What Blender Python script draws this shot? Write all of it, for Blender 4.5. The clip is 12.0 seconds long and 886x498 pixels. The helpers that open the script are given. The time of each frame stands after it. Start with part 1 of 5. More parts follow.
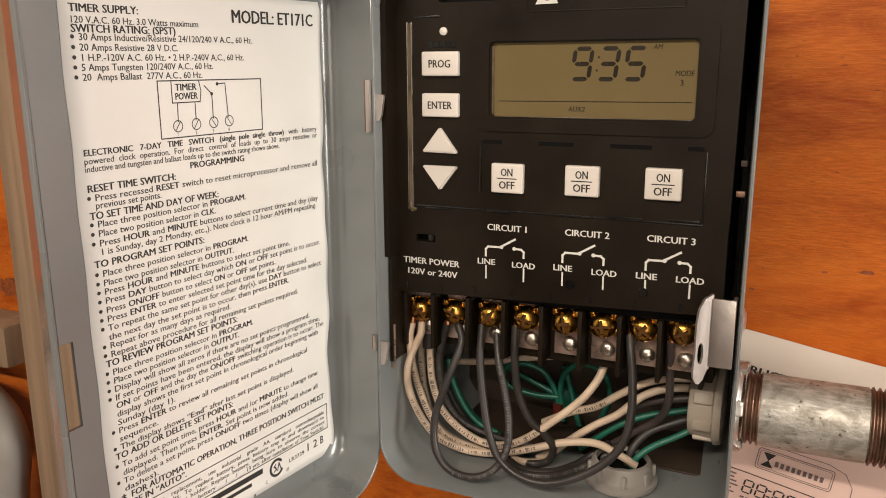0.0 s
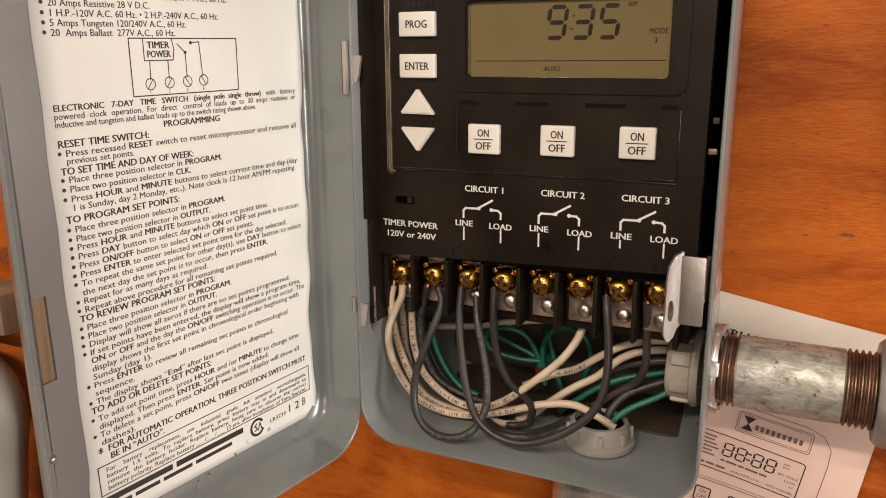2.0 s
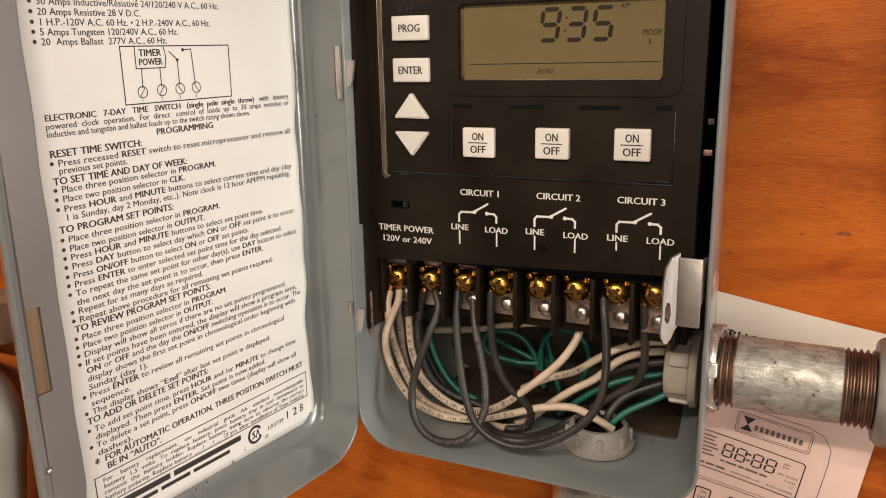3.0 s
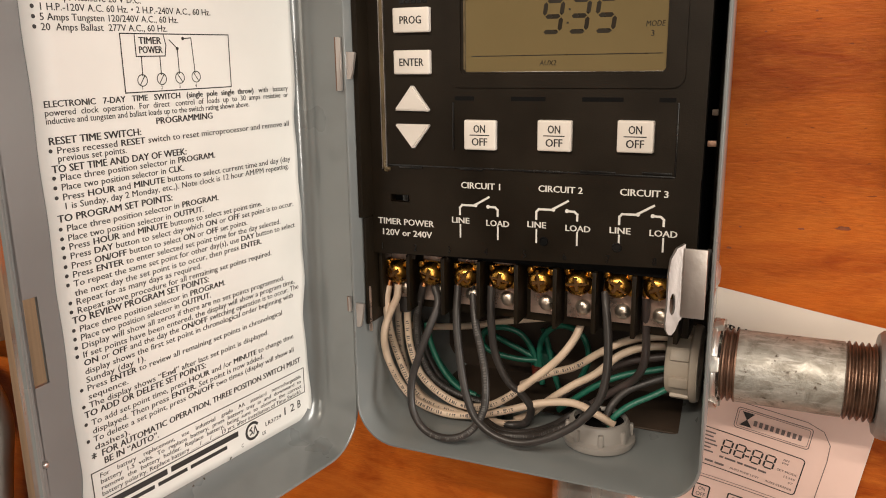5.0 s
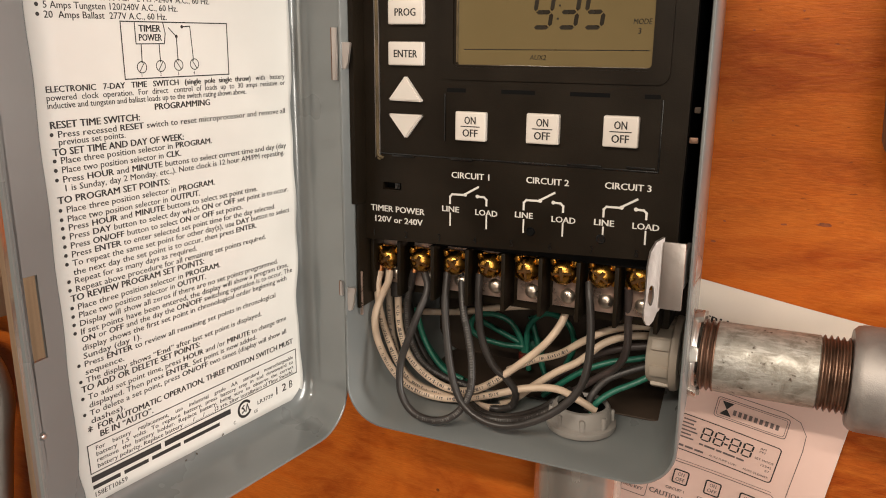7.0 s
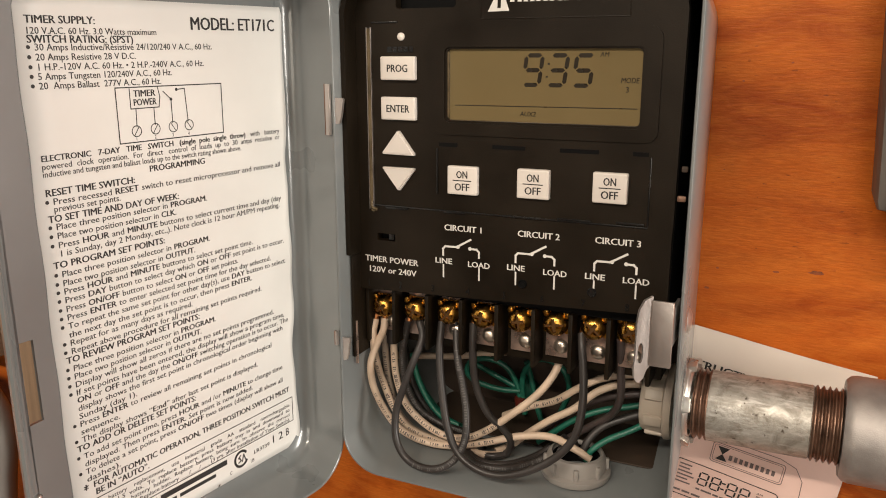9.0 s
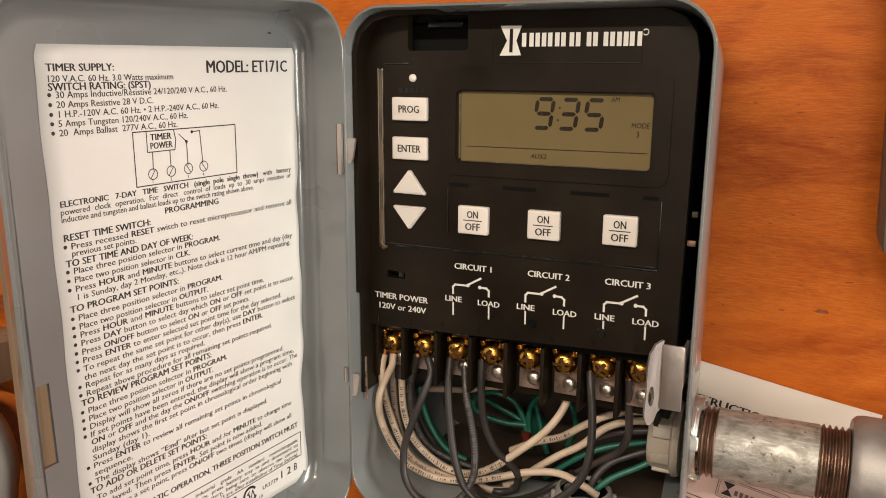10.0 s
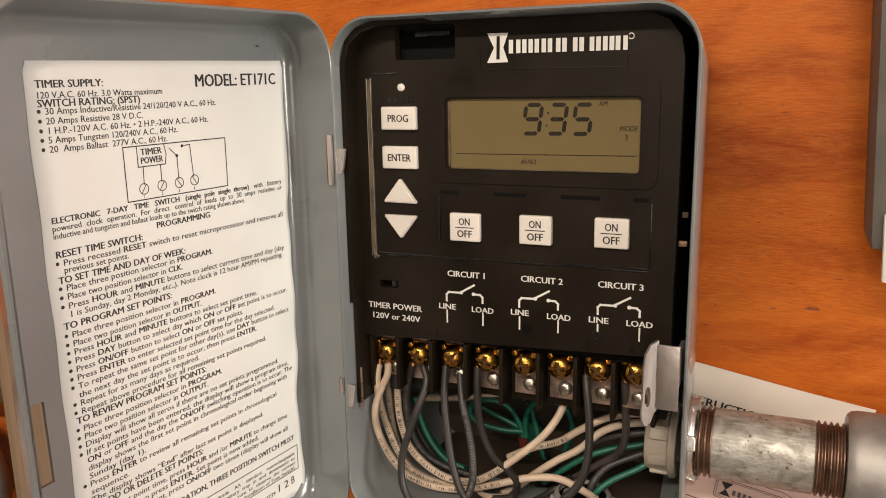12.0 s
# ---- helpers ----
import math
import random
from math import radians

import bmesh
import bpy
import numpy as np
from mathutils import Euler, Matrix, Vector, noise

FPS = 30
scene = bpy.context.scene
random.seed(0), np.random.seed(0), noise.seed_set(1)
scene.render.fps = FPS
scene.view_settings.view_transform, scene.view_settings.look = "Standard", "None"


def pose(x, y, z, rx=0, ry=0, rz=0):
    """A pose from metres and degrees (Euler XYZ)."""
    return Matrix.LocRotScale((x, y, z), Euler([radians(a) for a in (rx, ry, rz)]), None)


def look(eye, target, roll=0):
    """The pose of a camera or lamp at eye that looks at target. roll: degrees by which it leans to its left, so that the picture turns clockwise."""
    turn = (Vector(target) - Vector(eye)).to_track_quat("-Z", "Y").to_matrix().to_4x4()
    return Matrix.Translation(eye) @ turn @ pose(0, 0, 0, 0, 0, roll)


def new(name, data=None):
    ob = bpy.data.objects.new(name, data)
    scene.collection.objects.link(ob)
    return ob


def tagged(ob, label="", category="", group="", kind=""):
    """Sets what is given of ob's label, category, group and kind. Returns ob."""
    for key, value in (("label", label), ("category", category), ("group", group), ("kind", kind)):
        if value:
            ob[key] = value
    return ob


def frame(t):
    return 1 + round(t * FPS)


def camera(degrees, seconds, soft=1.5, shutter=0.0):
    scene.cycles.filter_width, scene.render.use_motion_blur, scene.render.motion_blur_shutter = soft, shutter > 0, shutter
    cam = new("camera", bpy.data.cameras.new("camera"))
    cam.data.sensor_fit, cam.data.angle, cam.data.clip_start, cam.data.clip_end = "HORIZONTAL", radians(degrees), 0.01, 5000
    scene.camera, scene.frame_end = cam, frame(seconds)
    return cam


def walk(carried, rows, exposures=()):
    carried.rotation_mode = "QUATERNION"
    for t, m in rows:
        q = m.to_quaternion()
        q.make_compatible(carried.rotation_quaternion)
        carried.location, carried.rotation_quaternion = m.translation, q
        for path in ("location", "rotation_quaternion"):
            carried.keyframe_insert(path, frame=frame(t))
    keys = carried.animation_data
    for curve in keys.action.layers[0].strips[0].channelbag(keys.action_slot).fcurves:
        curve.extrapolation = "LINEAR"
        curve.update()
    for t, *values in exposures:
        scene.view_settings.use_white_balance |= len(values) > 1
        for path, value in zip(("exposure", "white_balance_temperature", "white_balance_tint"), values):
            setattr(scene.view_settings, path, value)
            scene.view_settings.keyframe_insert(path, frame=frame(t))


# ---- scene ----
cam = camera(58.06, 12.0, soft=1.0)
PATH = [
    (0, (0.07831, -0.33248, 1.55547), (-0.04375, -0.06651, 1.48945), -0.200),
    (0.5, (0.08730, -0.33131, 1.54864), (-0.03620, -0.06623, 1.48171), 0.153),
    (1, (0.09177, -0.32969, 1.54705), (-0.03029, -0.06455, 1.47775), 0.185),
    (1.5, (0.09319, -0.32586, 1.54810), (-0.02961, -0.06186, 1.47583), -0.021),
    (2, (0.09032, -0.32976, 1.54856), (-0.03476, -0.06697, 1.47575), -0.341),
    (2.5, (0.09280, -0.32846, 1.54854), (-0.03256, -0.06586, 1.47556), -0.734),
    (3, (0.09054, -0.32839, 1.54928), (-0.03396, -0.06519, 1.47701), -1.074),
    (4.8, (0.08314, -0.33181, 1.54753), (-0.03746, -0.06587, 1.47871), -0.878),
    (5, (0.08514, -0.32989, 1.54407), (-0.03469, -0.06385, 1.47432), -0.760),
    (5.5, (0.08615, -0.33114, 1.54339), (-0.03244, -0.06552, 1.47001), -0.057),
    (6, (0.08938, -0.33397, 1.54497), (-0.02967, -0.06889, 1.47041), 0.337),
    (6.5, (0.09063, -0.33369, 1.54541), (-0.02838, -0.06877, 1.47022), 0.454),
    (7, (0.09264, -0.33459, 1.54706), (-0.02757, -0.07026, 1.47167), 0.441),
    (7.2, (0.09508, -0.33232, 1.54464), (-0.02657, -0.06819, 1.47090), 0.309),
    (8.8, (0.09758, -0.33207, 1.55708), (-0.02557, -0.06815, 1.48513), -0.053),
    (9, (0.09712, -0.33153, 1.56208), (-0.02620, -0.06743, 1.49109), -0.050),
    (9.5, (0.09323, -0.33068, 1.57003), (-0.02859, -0.06561, 1.50007), 0.269),
    (10, (0.09165, -0.33434, 1.57223), (-0.02999, -0.06829, 1.50570), 0.297),
    (10.5, (0.09244, -0.33859, 1.57393), (-0.02951, -0.07176, 1.51123), -0.065),
    (11, (0.09061, -0.34082, 1.57307), (-0.03055, -0.07309, 1.51273), -0.604),
    (11.5, (0.08851, -0.34039, 1.57131), (-0.03163, -0.07220, 1.51100), -0.893),
    (12, (0.09045, -0.33602, 1.57055), (-0.02739, -0.06716, 1.50867), -1.071),
]
walk(cam, [(t, look(eye, target, roll)) for t, eye, target, roll in PATH])

# ---- light ----
world = bpy.data.worlds.new("world")
scene.world = world
world.use_nodes = True
wn = world.node_tree.nodes
sky = wn.new("ShaderNodeTexSky")
sky.sky_type, sky.sun_disc, sky.sun_elevation, sky.sun_rotation = "NISHITA", False, radians(35), radians(200)
world.node_tree.links.new(sky.outputs[0], wn["Background"].inputs[0])
wn["Background"].inputs[1].default_value = 0.1


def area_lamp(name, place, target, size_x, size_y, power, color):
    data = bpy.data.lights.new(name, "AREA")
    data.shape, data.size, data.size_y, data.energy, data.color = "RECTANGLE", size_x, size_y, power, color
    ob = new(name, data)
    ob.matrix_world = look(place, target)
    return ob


# unseen sources judged from the lighting: wide daylight at a side opening, and a tube lamp overhead, parallel to the
# wall
area_lamp("unseen_side_light", (1.86, -0.36, 1.62), (0.0, -0.15, 1.5), 0.46, 0.9, 31.0, (1.0, 0.935, 0.85))
# added frontal fill lamp in a made-up opening behind the camera
area_lamp("frontal_fill_light", (0.9, -2.42, 1.75), (0, 0, 1.5), 1.1, 1.0, 13.5, (1.0, 0.88, 0.73))
area_lamp("tube_lamp_light", (-0.10, -1.20, 2.26), (-0.10, 0, 1.5), 1.2, 0.045, 16.5, (1.0, 0.87, 0.72))


# ---- materials ----
def srgb(r, g, b):
    return tuple(((c / 255) / 12.92 if c <= 10 else ((c / 255 + 0.055) / 1.055) ** 2.4) for c in (r, g, b)) + (1,)


def material(name, color, rough=0.5, metal=0.0, vary=0.12, scale=(60, 60, 60), bump=0.05, bump_scale=400, spec=0.5, second=None, coat=0.0, rough_vary=0.08, coat_rough=0.12):
    """Paint, plastic or metal: two scales of colour change, uneven gloss and fine relief."""
    m = bpy.data.materials.new(name)
    m.use_nodes = True
    n, l = m.node_tree.nodes, m.node_tree.links
    bsdf = n["Principled BSDF"]
    bsdf.inputs["Metallic"].default_value = metal
    bsdf.inputs["Specular IOR Level"].default_value = spec
    bsdf.inputs["Coat Weight"].default_value = coat
    bsdf.inputs["Coat Roughness"].default_value = coat_rough
    tc = n.new("ShaderNodeTexCoord")
    mp = n.new("ShaderNodeMapping")
    mp.inputs["Scale"].default_value = scale
    l.new(tc.outputs["Object"], mp.inputs[0])
    big = n.new("ShaderNodeTexNoise")
    big.inputs["Scale"].default_value, big.inputs["Detail"].default_value = 1.0, 5
    l.new(mp.outputs[0], big.inputs["Vector"])
    ramp = n.new("ShaderNodeMix")
    ramp.data_type = "RGBA"
    dark = second or tuple(c * (1 - vary * 2) for c in color[:3]) + (1,)
    light = tuple(min(1, c * (1 + vary)) for c in color[:3]) + (1,)
    ramp.inputs[6].default_value, ramp.inputs[7].default_value = dark, light
    cr = n.new("ShaderNodeMapRange")
    cr.inputs[1].default_value, cr.inputs[2].default_value = 0.3, 0.7
    l.new(big.outputs[0], cr.inputs[0])
    l.new(cr.outputs[0], ramp.inputs[0])
    l.new(ramp.outputs[2], bsdf.inputs["Base Color"])
    fine = n.new("ShaderNodeTexNoise")
    fine.inputs["Scale"].default_value, fine.inputs["Detail"].default_value = bump_scale, 4
    l.new(tc.outputs["Object"], fine.inputs["Vector"])
    rr = n.new("ShaderNodeMapRange")
    rr.inputs[1].default_value, rr.inputs[2].default_value = 0.3, 0.7
    rr.inputs[3].default_value, rr.inputs[4].default_value = max(0.02, rough - rough_vary), min(1, rough + rough_vary)
    l.new(big.outputs[0], rr.inputs[0])
    l.new(rr.outputs[0], bsdf.inputs["Roughness"])
    bp = n.new("ShaderNodeBump")
    bp.inputs["Strength"].default_value, bp.inputs["Distance"].default_value = bump, 0.001
    l.new(fine.outputs[0], bp.inputs["Height"])
    l.new(bp.outputs[0], bsdf.inputs["Normal"])
    return m


def plywood():
    """Stained plywood: cathedral figure of early and late wood, long grain along x, fine checks."""
    m = bpy.data.materials.new("stained_plywood")
    m.use_nodes = True
    n, l = m.node_tree.nodes, m.node_tree.links
    bsdf = n["Principled BSDF"]
    bsdf.inputs["Roughness"].default_value = 0.5
    bsdf.inputs["Specular IOR Level"].default_value = 0.16
    tc = n.new("ShaderNodeTexCoord")

    def noise_at(scale, detail, rough=0.6, warp=0.0):
        mp = n.new("ShaderNodeMapping")
        mp.inputs["Scale"].default_value = scale
        mp.inputs["Rotation"].default_value = (0, radians(2.0), 0)
        l.new(tc.outputs["Object"], mp.inputs[0])
        t = n.new("ShaderNodeTexNoise")
        t.inputs["Scale"].default_value, t.inputs["Detail"].default_value = 1, detail
        t.inputs["Roughness"].default_value, t.inputs["Distortion"].default_value = rough, warp
        l.new(mp.outputs[0], t.inputs["Vector"])
        return t.outputs[0]

    def ranged(v, a, b, lo=0.0, hi=1.0):
        r = n.new("ShaderNodeMapRange")
        for i, x in enumerate((a, b, lo, hi)):
            r.inputs[i + 1].default_value = x
        l.new(v, r.inputs[0])
        return r.outputs[0]

    def mixed(f, a, b, how="MIX"):
        x = n.new("ShaderNodeMix")
        x.data_type, x.blend_type = "RGBA", how
        for i, v in ((0, f), (6, a), (7, b)):
            if isinstance(v, (tuple, float)):
                x.inputs[i].default_value = v
            else:
                l.new(v, x.inputs[i])
        return x.outputs[2]

    broad = ranged(noise_at((7, 1, 15), 4, 0.55, 1.6), 0.42, 0.56)
    patch = ranged(noise_at((9, 1, 16), 2, 0.5, 0.8), 0.42, 0.60)
    figure = ranged(noise_at((30, 1, 110), 6, 0.68, 1.4), 0.36, 0.74)
    fibre = ranged(noise_at((160, 1, 1300), 4, 0.65, 0.3), 0.32, 0.72)
    flecks = ranged(noise_at((230, 1, 1000), 2, 0.5), 0.67, 0.74)
    col = mixed(broad, (0.335, 0.060, 0.0060, 1), (0.53, 0.122, 0.0130, 1))
    figure = ranged(figure, 0.0, 1.0, 0.0, 0.85)
    col = mixed(figure, col, (0.565, 0.158, 0.022, 1))
    rough_fibre = mixed(patch, (0.90, 0.89, 0.88, 1), (0.70, 0.66, 0.62, 1))
    shade = mixed(fibre, rough_fibre, (1.06, 1.06, 1.06, 1))
    col = mixed(1.0, col, shade, "MULTIPLY")
    keep = n.new("ShaderNodeMath")
    keep.operation = "MULTIPLY"
    l.new(flecks, keep.inputs[0])
    l.new(patch, keep.inputs[1])
    col = mixed(keep.outputs[0], col, (0.20, 0.05, 0.013, 1))
    spots = n.new("ShaderNodeTexVoronoi")
    spots.inputs["Scale"].default_value = 26
    l.new(tc.outputs["Object"], spots.inputs["Vector"])
    col = mixed(ranged(spots.outputs[0], 0.018, 0.030, 0.7, 0.0), col, (0.06, 0.02, 0.01, 1))
    l.new(col, bsdf.inputs["Base Color"])
    l.new(ranged(fibre, 0, 1, 0.5, 0.38), bsdf.inputs["Roughness"])
    bp = n.new("ShaderNodeBump")
    bp.inputs["Strength"].default_value, bp.inputs["Distance"].default_value = 0.35, 0.0004
    l.new(mixed(0.5, fibre, figure), bp.inputs["Height"])
    l.new(bp.outputs[0], bsdf.inputs["Normal"])
    return m


def galvanised():
    """Hot-dipped zinc: dull mottling, brighter drips and scratches, dark pits."""
    m = bpy.data.materials.new("galvanised_steel")
    m.use_nodes = True
    n, l = m.node_tree.nodes, m.node_tree.links
    bsdf = n["Principled BSDF"]
    bsdf.inputs["Metallic"].default_value = 0.55
    tc = n.new("ShaderNodeTexCoord")

    def field(scale, detail, a, b, warp=0.0, rough=0.6):
        mp = n.new("ShaderNodeMapping")
        mp.inputs["Scale"].default_value = scale
        l.new(tc.outputs["Object"], mp.inputs[0])
        t = n.new("ShaderNodeTexNoise")
        t.inputs["Scale"].default_value, t.inputs["Detail"].default_value = 1, detail
        t.inputs["Distortion"].default_value, t.inputs["Roughness"].default_value = warp, rough
        l.new(mp.outputs[0], t.inputs["Vector"])
        r = n.new("ShaderNodeMapRange")
        r.inputs[1].default_value, r.inputs[2].default_value = a, b
        l.new(t.outputs[0], r.inputs[0])
        return r.outputs[0]

    def blend(f, a, b):
        x = n.new("ShaderNodeMix")
        x.data_type = "RGBA"
        l.new(f, x.inputs[0])
        for i, v in ((6, a), (7, b)):
            if isinstance(v, tuple):
                x.inputs[i].default_value = v
            else:
                l.new(v, x.inputs[i])
        return x.outputs[2]

    mottle = field((150, 150, 150), 5, 0.35, 0.66, 0.6)
    drips = field((90, 420, 420), 6, 0.50, 0.66, 0.2, 0.72)
    grain = field((900, 900, 900), 3, 0.35, 0.65)
    pits = field((330, 330, 330), 2, 0.66, 0.73)
    col = blend(mottle, (0.26, 0.235, 0.195, 1), (0.53, 0.51, 0.465, 1))
    col = blend(drips, col, (0.62, 0.60, 0.56, 1))
    col = blend(pits, col, (0.12, 0.095, 0.075, 1))
    l.new(col, bsdf.inputs["Base Color"])
    r = n.new("ShaderNodeMapRange")
    r.inputs[3].default_value, r.inputs[4].default_value = 0.62, 0.42
    l.new(mottle, r.inputs[0])
    l.new(r.outputs[0], bsdf.inputs["Roughness"])
    bp = n.new("ShaderNodeBump")
    bp.inputs["Strength"].default_value, bp.inputs["Distance"].default_value = 0.28, 0.0002
    l.new(grain, bp.inputs["Height"])
    l.new(bp.outputs[0], bsdf.inputs["Normal"])
    return m


WOOD = plywood()
TAN = material("weathered_timber", (0.275, 0.185, 0.118, 1), 0.65, vary=0.15, scale=(160, 160, 6), bump=0.3, bump_scale=300)
PLASTER = material("plain_wall_paint", (0.30, 0.27, 0.235, 1), 0.8, scale=(3, 3, 3), vary=0.05)
CONCRETE = material("concrete_floor", (0.3, 0.28, 0.25, 1), 0.8, scale=(4, 4, 4))
GREY = material("grey_enamel", (0.172, 0.184, 0.184, 1), 0.30, vary=0.08, scale=(14, 14, 14), bump=0.10, bump_scale=45, coat=0.8, coat_rough=0.13)
BLACK = material("black_plastic", (0.0125, 0.0082, 0.0042, 1), 0.45, vary=0.2, scale=(30, 30, 30), bump=0.07, bump_scale=2500, spec=0.20)
BLACK_GLOSS = material("glossy_black_plastic", (0.011, 0.0105, 0.010, 1), 0.24, vary=0.2, bump=0.02)
CLEAR_EDGE = material("smoked_clear_edge", (0.14, 0.105, 0.060, 1), 0.16, vary=0.3, scale=(30, 30, 90), bump=0.05, bump_scale=200)
# near-black: shade of slots, holes, bores and behind the face put into colour
PIT = material("recess_shade_black", (0.004, 0.004, 0.004, 1), 0.7, spec=0.1)
BUTTON = material("ivory_button_plastic", (0.72, 0.665, 0.61, 1), 0.42, vary=0.03, bump=0.02)
INK = material("black_ink", (0.022, 0.02, 0.019, 1), 0.6)
WHITE_INK = material("white_ink", (0.72, 0.70, 0.66, 1), 0.55, vary=0.04)
PAPER = material("label_paper", (0.735, 0.722, 0.688, 1), 0.55, vary=0.03, scale=(25, 25, 25), bump=0.05, bump_scale=150)
SHEET = material("instruction_paper", (0.78, 0.69, 0.61, 1), 0.7, vary=0.03, scale=(25, 25, 25), bump=0.04)
PINK = material("pink_page_tint", (0.78, 0.55, 0.48, 1), 0.7, vary=0.05, scale=(20, 20, 20), bump=0.04)
WIRE_INK = material("worn_wire_ink", (0.11, 0.09, 0.08, 1), 0.6)
GREY_INK = material("faded_grey_ink", (0.16, 0.12, 0.115, 1), 0.7)
LCD = material("lcd_glass", (0.165, 0.124, 0.058, 1), 0.14, vary=0.05, scale=(20, 20, 20), bump=0.0)
LCD_INK = material("lcd_segment", (0.026, 0.021, 0.014, 1), 0.3, vary=0.1)
BRASS = material("yellow_passivated_brass", (0.80, 0.42, 0.085, 1), 0.30, 1.0, vary=0.2, scale=(250, 250, 250), bump=0.1, bump_scale=900)
NICKEL = material("plated_terminal", (0.54, 0.40, 0.335, 1), 0.32, 0.75, vary=0.2, scale=(200, 200, 200), bump=0.1, bump_scale=800)
ZINC = material("bright_zinc_steel", (0.58, 0.53, 0.50, 1), 0.36, 0.9, vary=0.08, scale=(120, 40, 40), bump=0.08, bump_scale=600)
GALV = galvanised()
EMT = material("smooth_steel_tube", (0.66, 0.63, 0.59, 1), 0.26, 0.85, vary=0.08, scale=(60, 60, 10), bump=0.03)
THREAD = material("rusty_thread_steel", (0.25, 0.150, 0.105, 1), 0.40, 0.75, vary=0.3, scale=(300, 100, 100), bump=0.2, bump_scale=700)
IRON = material("cast_fitting_metal", (0.40, 0.37, 0.35, 1), 0.5, 0.6, vary=0.15, scale=(90, 90, 90), bump=0.12, bump_scale=2200)
PVC = material("grey_pvc", (0.27, 0.25, 0.23, 1), 0.45, vary=0.05, bump=0.04)
BEIGE = material("beige_bushing_plastic", (0.38, 0.325, 0.265, 1), 0.45, vary=0.05, bump=0.04)
DARK_BROWN = material("dark_brown_matte", (0.042, 0.026, 0.0155, 1), 0.7, vary=0.2, scale=(40, 40, 40))
W_WHITE = material("ivory_wire_insulation", (0.63, 0.49, 0.37, 1), 0.42, vary=0.08, scale=(90, 90, 90), bump=0.04)
W_BLACK = material("black_wire_insulation", (0.034, 0.029, 0.027, 1), 0.40, vary=0.15, bump=0.05)
SCREW_BRASS = material("worn_yellow_brass", (0.60, 0.31, 0.062, 1), 0.27, 1.0, vary=0.22, scale=(300, 300, 300), bump=0.03, bump_scale=1100)
RECESS = material("shaded_brass_recess", (0.10, 0.047, 0.012, 1), 0.55, 0.5, vary=0.2)
DIMPLE = material("bright_plated_dome", (0.66, 0.57, 0.48, 1), 0.33, 0.95, vary=0.15, scale=(300, 300, 300), bump=0.08, bump_scale=900)
# darker tone of W_WHITE, for the wire behind the others
W_DULL = material("darker_ivory_insulation", (0.36, 0.29, 0.23, 1), 0.5, vary=0.12, scale=(90, 90, 90), bump=0.04)
PALE_INK = material("worn_pale_ink", (0.10, 0.095, 0.09, 1), 0.6)
W_GREEN = material("green_wire_insulation", (0.012, 0.125, 0.082, 1), 0.38, vary=0.15, bump=0.04)
W_BROWN = material("brown_wire_insulation", (0.06, 0.045, 0.042, 1), 0.36, vary=0.15, bump=0.04)
COPPER = material("bare_copper", (0.60, 0.25, 0.10, 1), 0.35, 1.0, vary=0.2)
RED = material("red_wire_nut", (0.13, 0.018, 0.009, 1), 0.5)
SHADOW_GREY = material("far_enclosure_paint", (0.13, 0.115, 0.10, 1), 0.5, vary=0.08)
WHITE_PAINT = material("white_enamel", (0.78, 0.74, 0.68, 1), 0.45, vary=0.04)


# ---- mesh helpers ----
def part(name, bm, mat, parent=None, label="", smooth=True, m=None):
    """Links a bmesh as one mesh object, under a thing where one is given."""
    me = bpy.data.meshes.new(name)
    bm.normal_update()
    bm.to_mesh(me)
    bm.free()
    me.materials.append(mat)
    if smooth:
        for p in me.polygons:
            p.use_smooth = True
        me.set_sharp_from_angle(angle=radians(38))
    ob = new(name, me)
    if parent is not None:
        ob.parent = parent
    if m is not None:
        ob.matrix_basis = m
    if label:
        ob["label"] = label
    return ob


def thing(name, place, label, category, group="", kind=""):
    ob = new(name)
    ob.empty_display_size = 0.01
    ob.location = place
    return tagged(ob, label, category, group, kind)


def add_box(bm, x0, x1, y0, y1, z0, z1, bevel=0.0, segments=2):
    r = bmesh.ops.create_cube(bm, size=1.0)
    vs = r["verts"]
    for v in vs:
        v.co = Vector(((x0 + x1) / 2 + v.co.x * (x1 - x0), (y0 + y1) / 2 + v.co.y * (y1 - y0), (z0 + z1) / 2 + v.co.z * (z1 - z0)))
    if bevel:
        es = {e for v in vs for e in v.link_edges}
        bmesh.ops.bevel(bm, geom=list(es), offset=bevel, segments=segments, affect="EDGES", profile=0.6)
    return bm


def box(x0, x1, y0, y1, z0, z1, bevel=0.0, segments=2):
    return add_box(bmesh.new(), x0, x1, y0, y1, z0, z1, bevel, segments)


def round_rect(x0, x1, z0, z1, r, n=8):
    """Corner-rounded outline, counter-clockwise."""
    pts = []
    for cx, cz, a0 in ((x1 - r, z1 - r, 0), (x0 + r, z1 - r, 90), (x0 + r, z0 + r, 180), (x1 - r, z0 + r, 270)):
        for i in range(n + 1):
            a = radians(a0 + 90 * i / n)
            pts.append((cx + r * math.cos(a), cz + r * math.sin(a)))
    return pts


def loft(bm, rings, close=True):
    rows = [[bm.verts.new(p) for p in ring] for ring in rings]
    for a, b in zip(rows, rows[1:]):
        k = len(a)
        for i in range(k if close else k - 1):
            j = (i + 1) % k
            bm.faces.new((a[i], a[j], b[j], b[i]))
    return rows


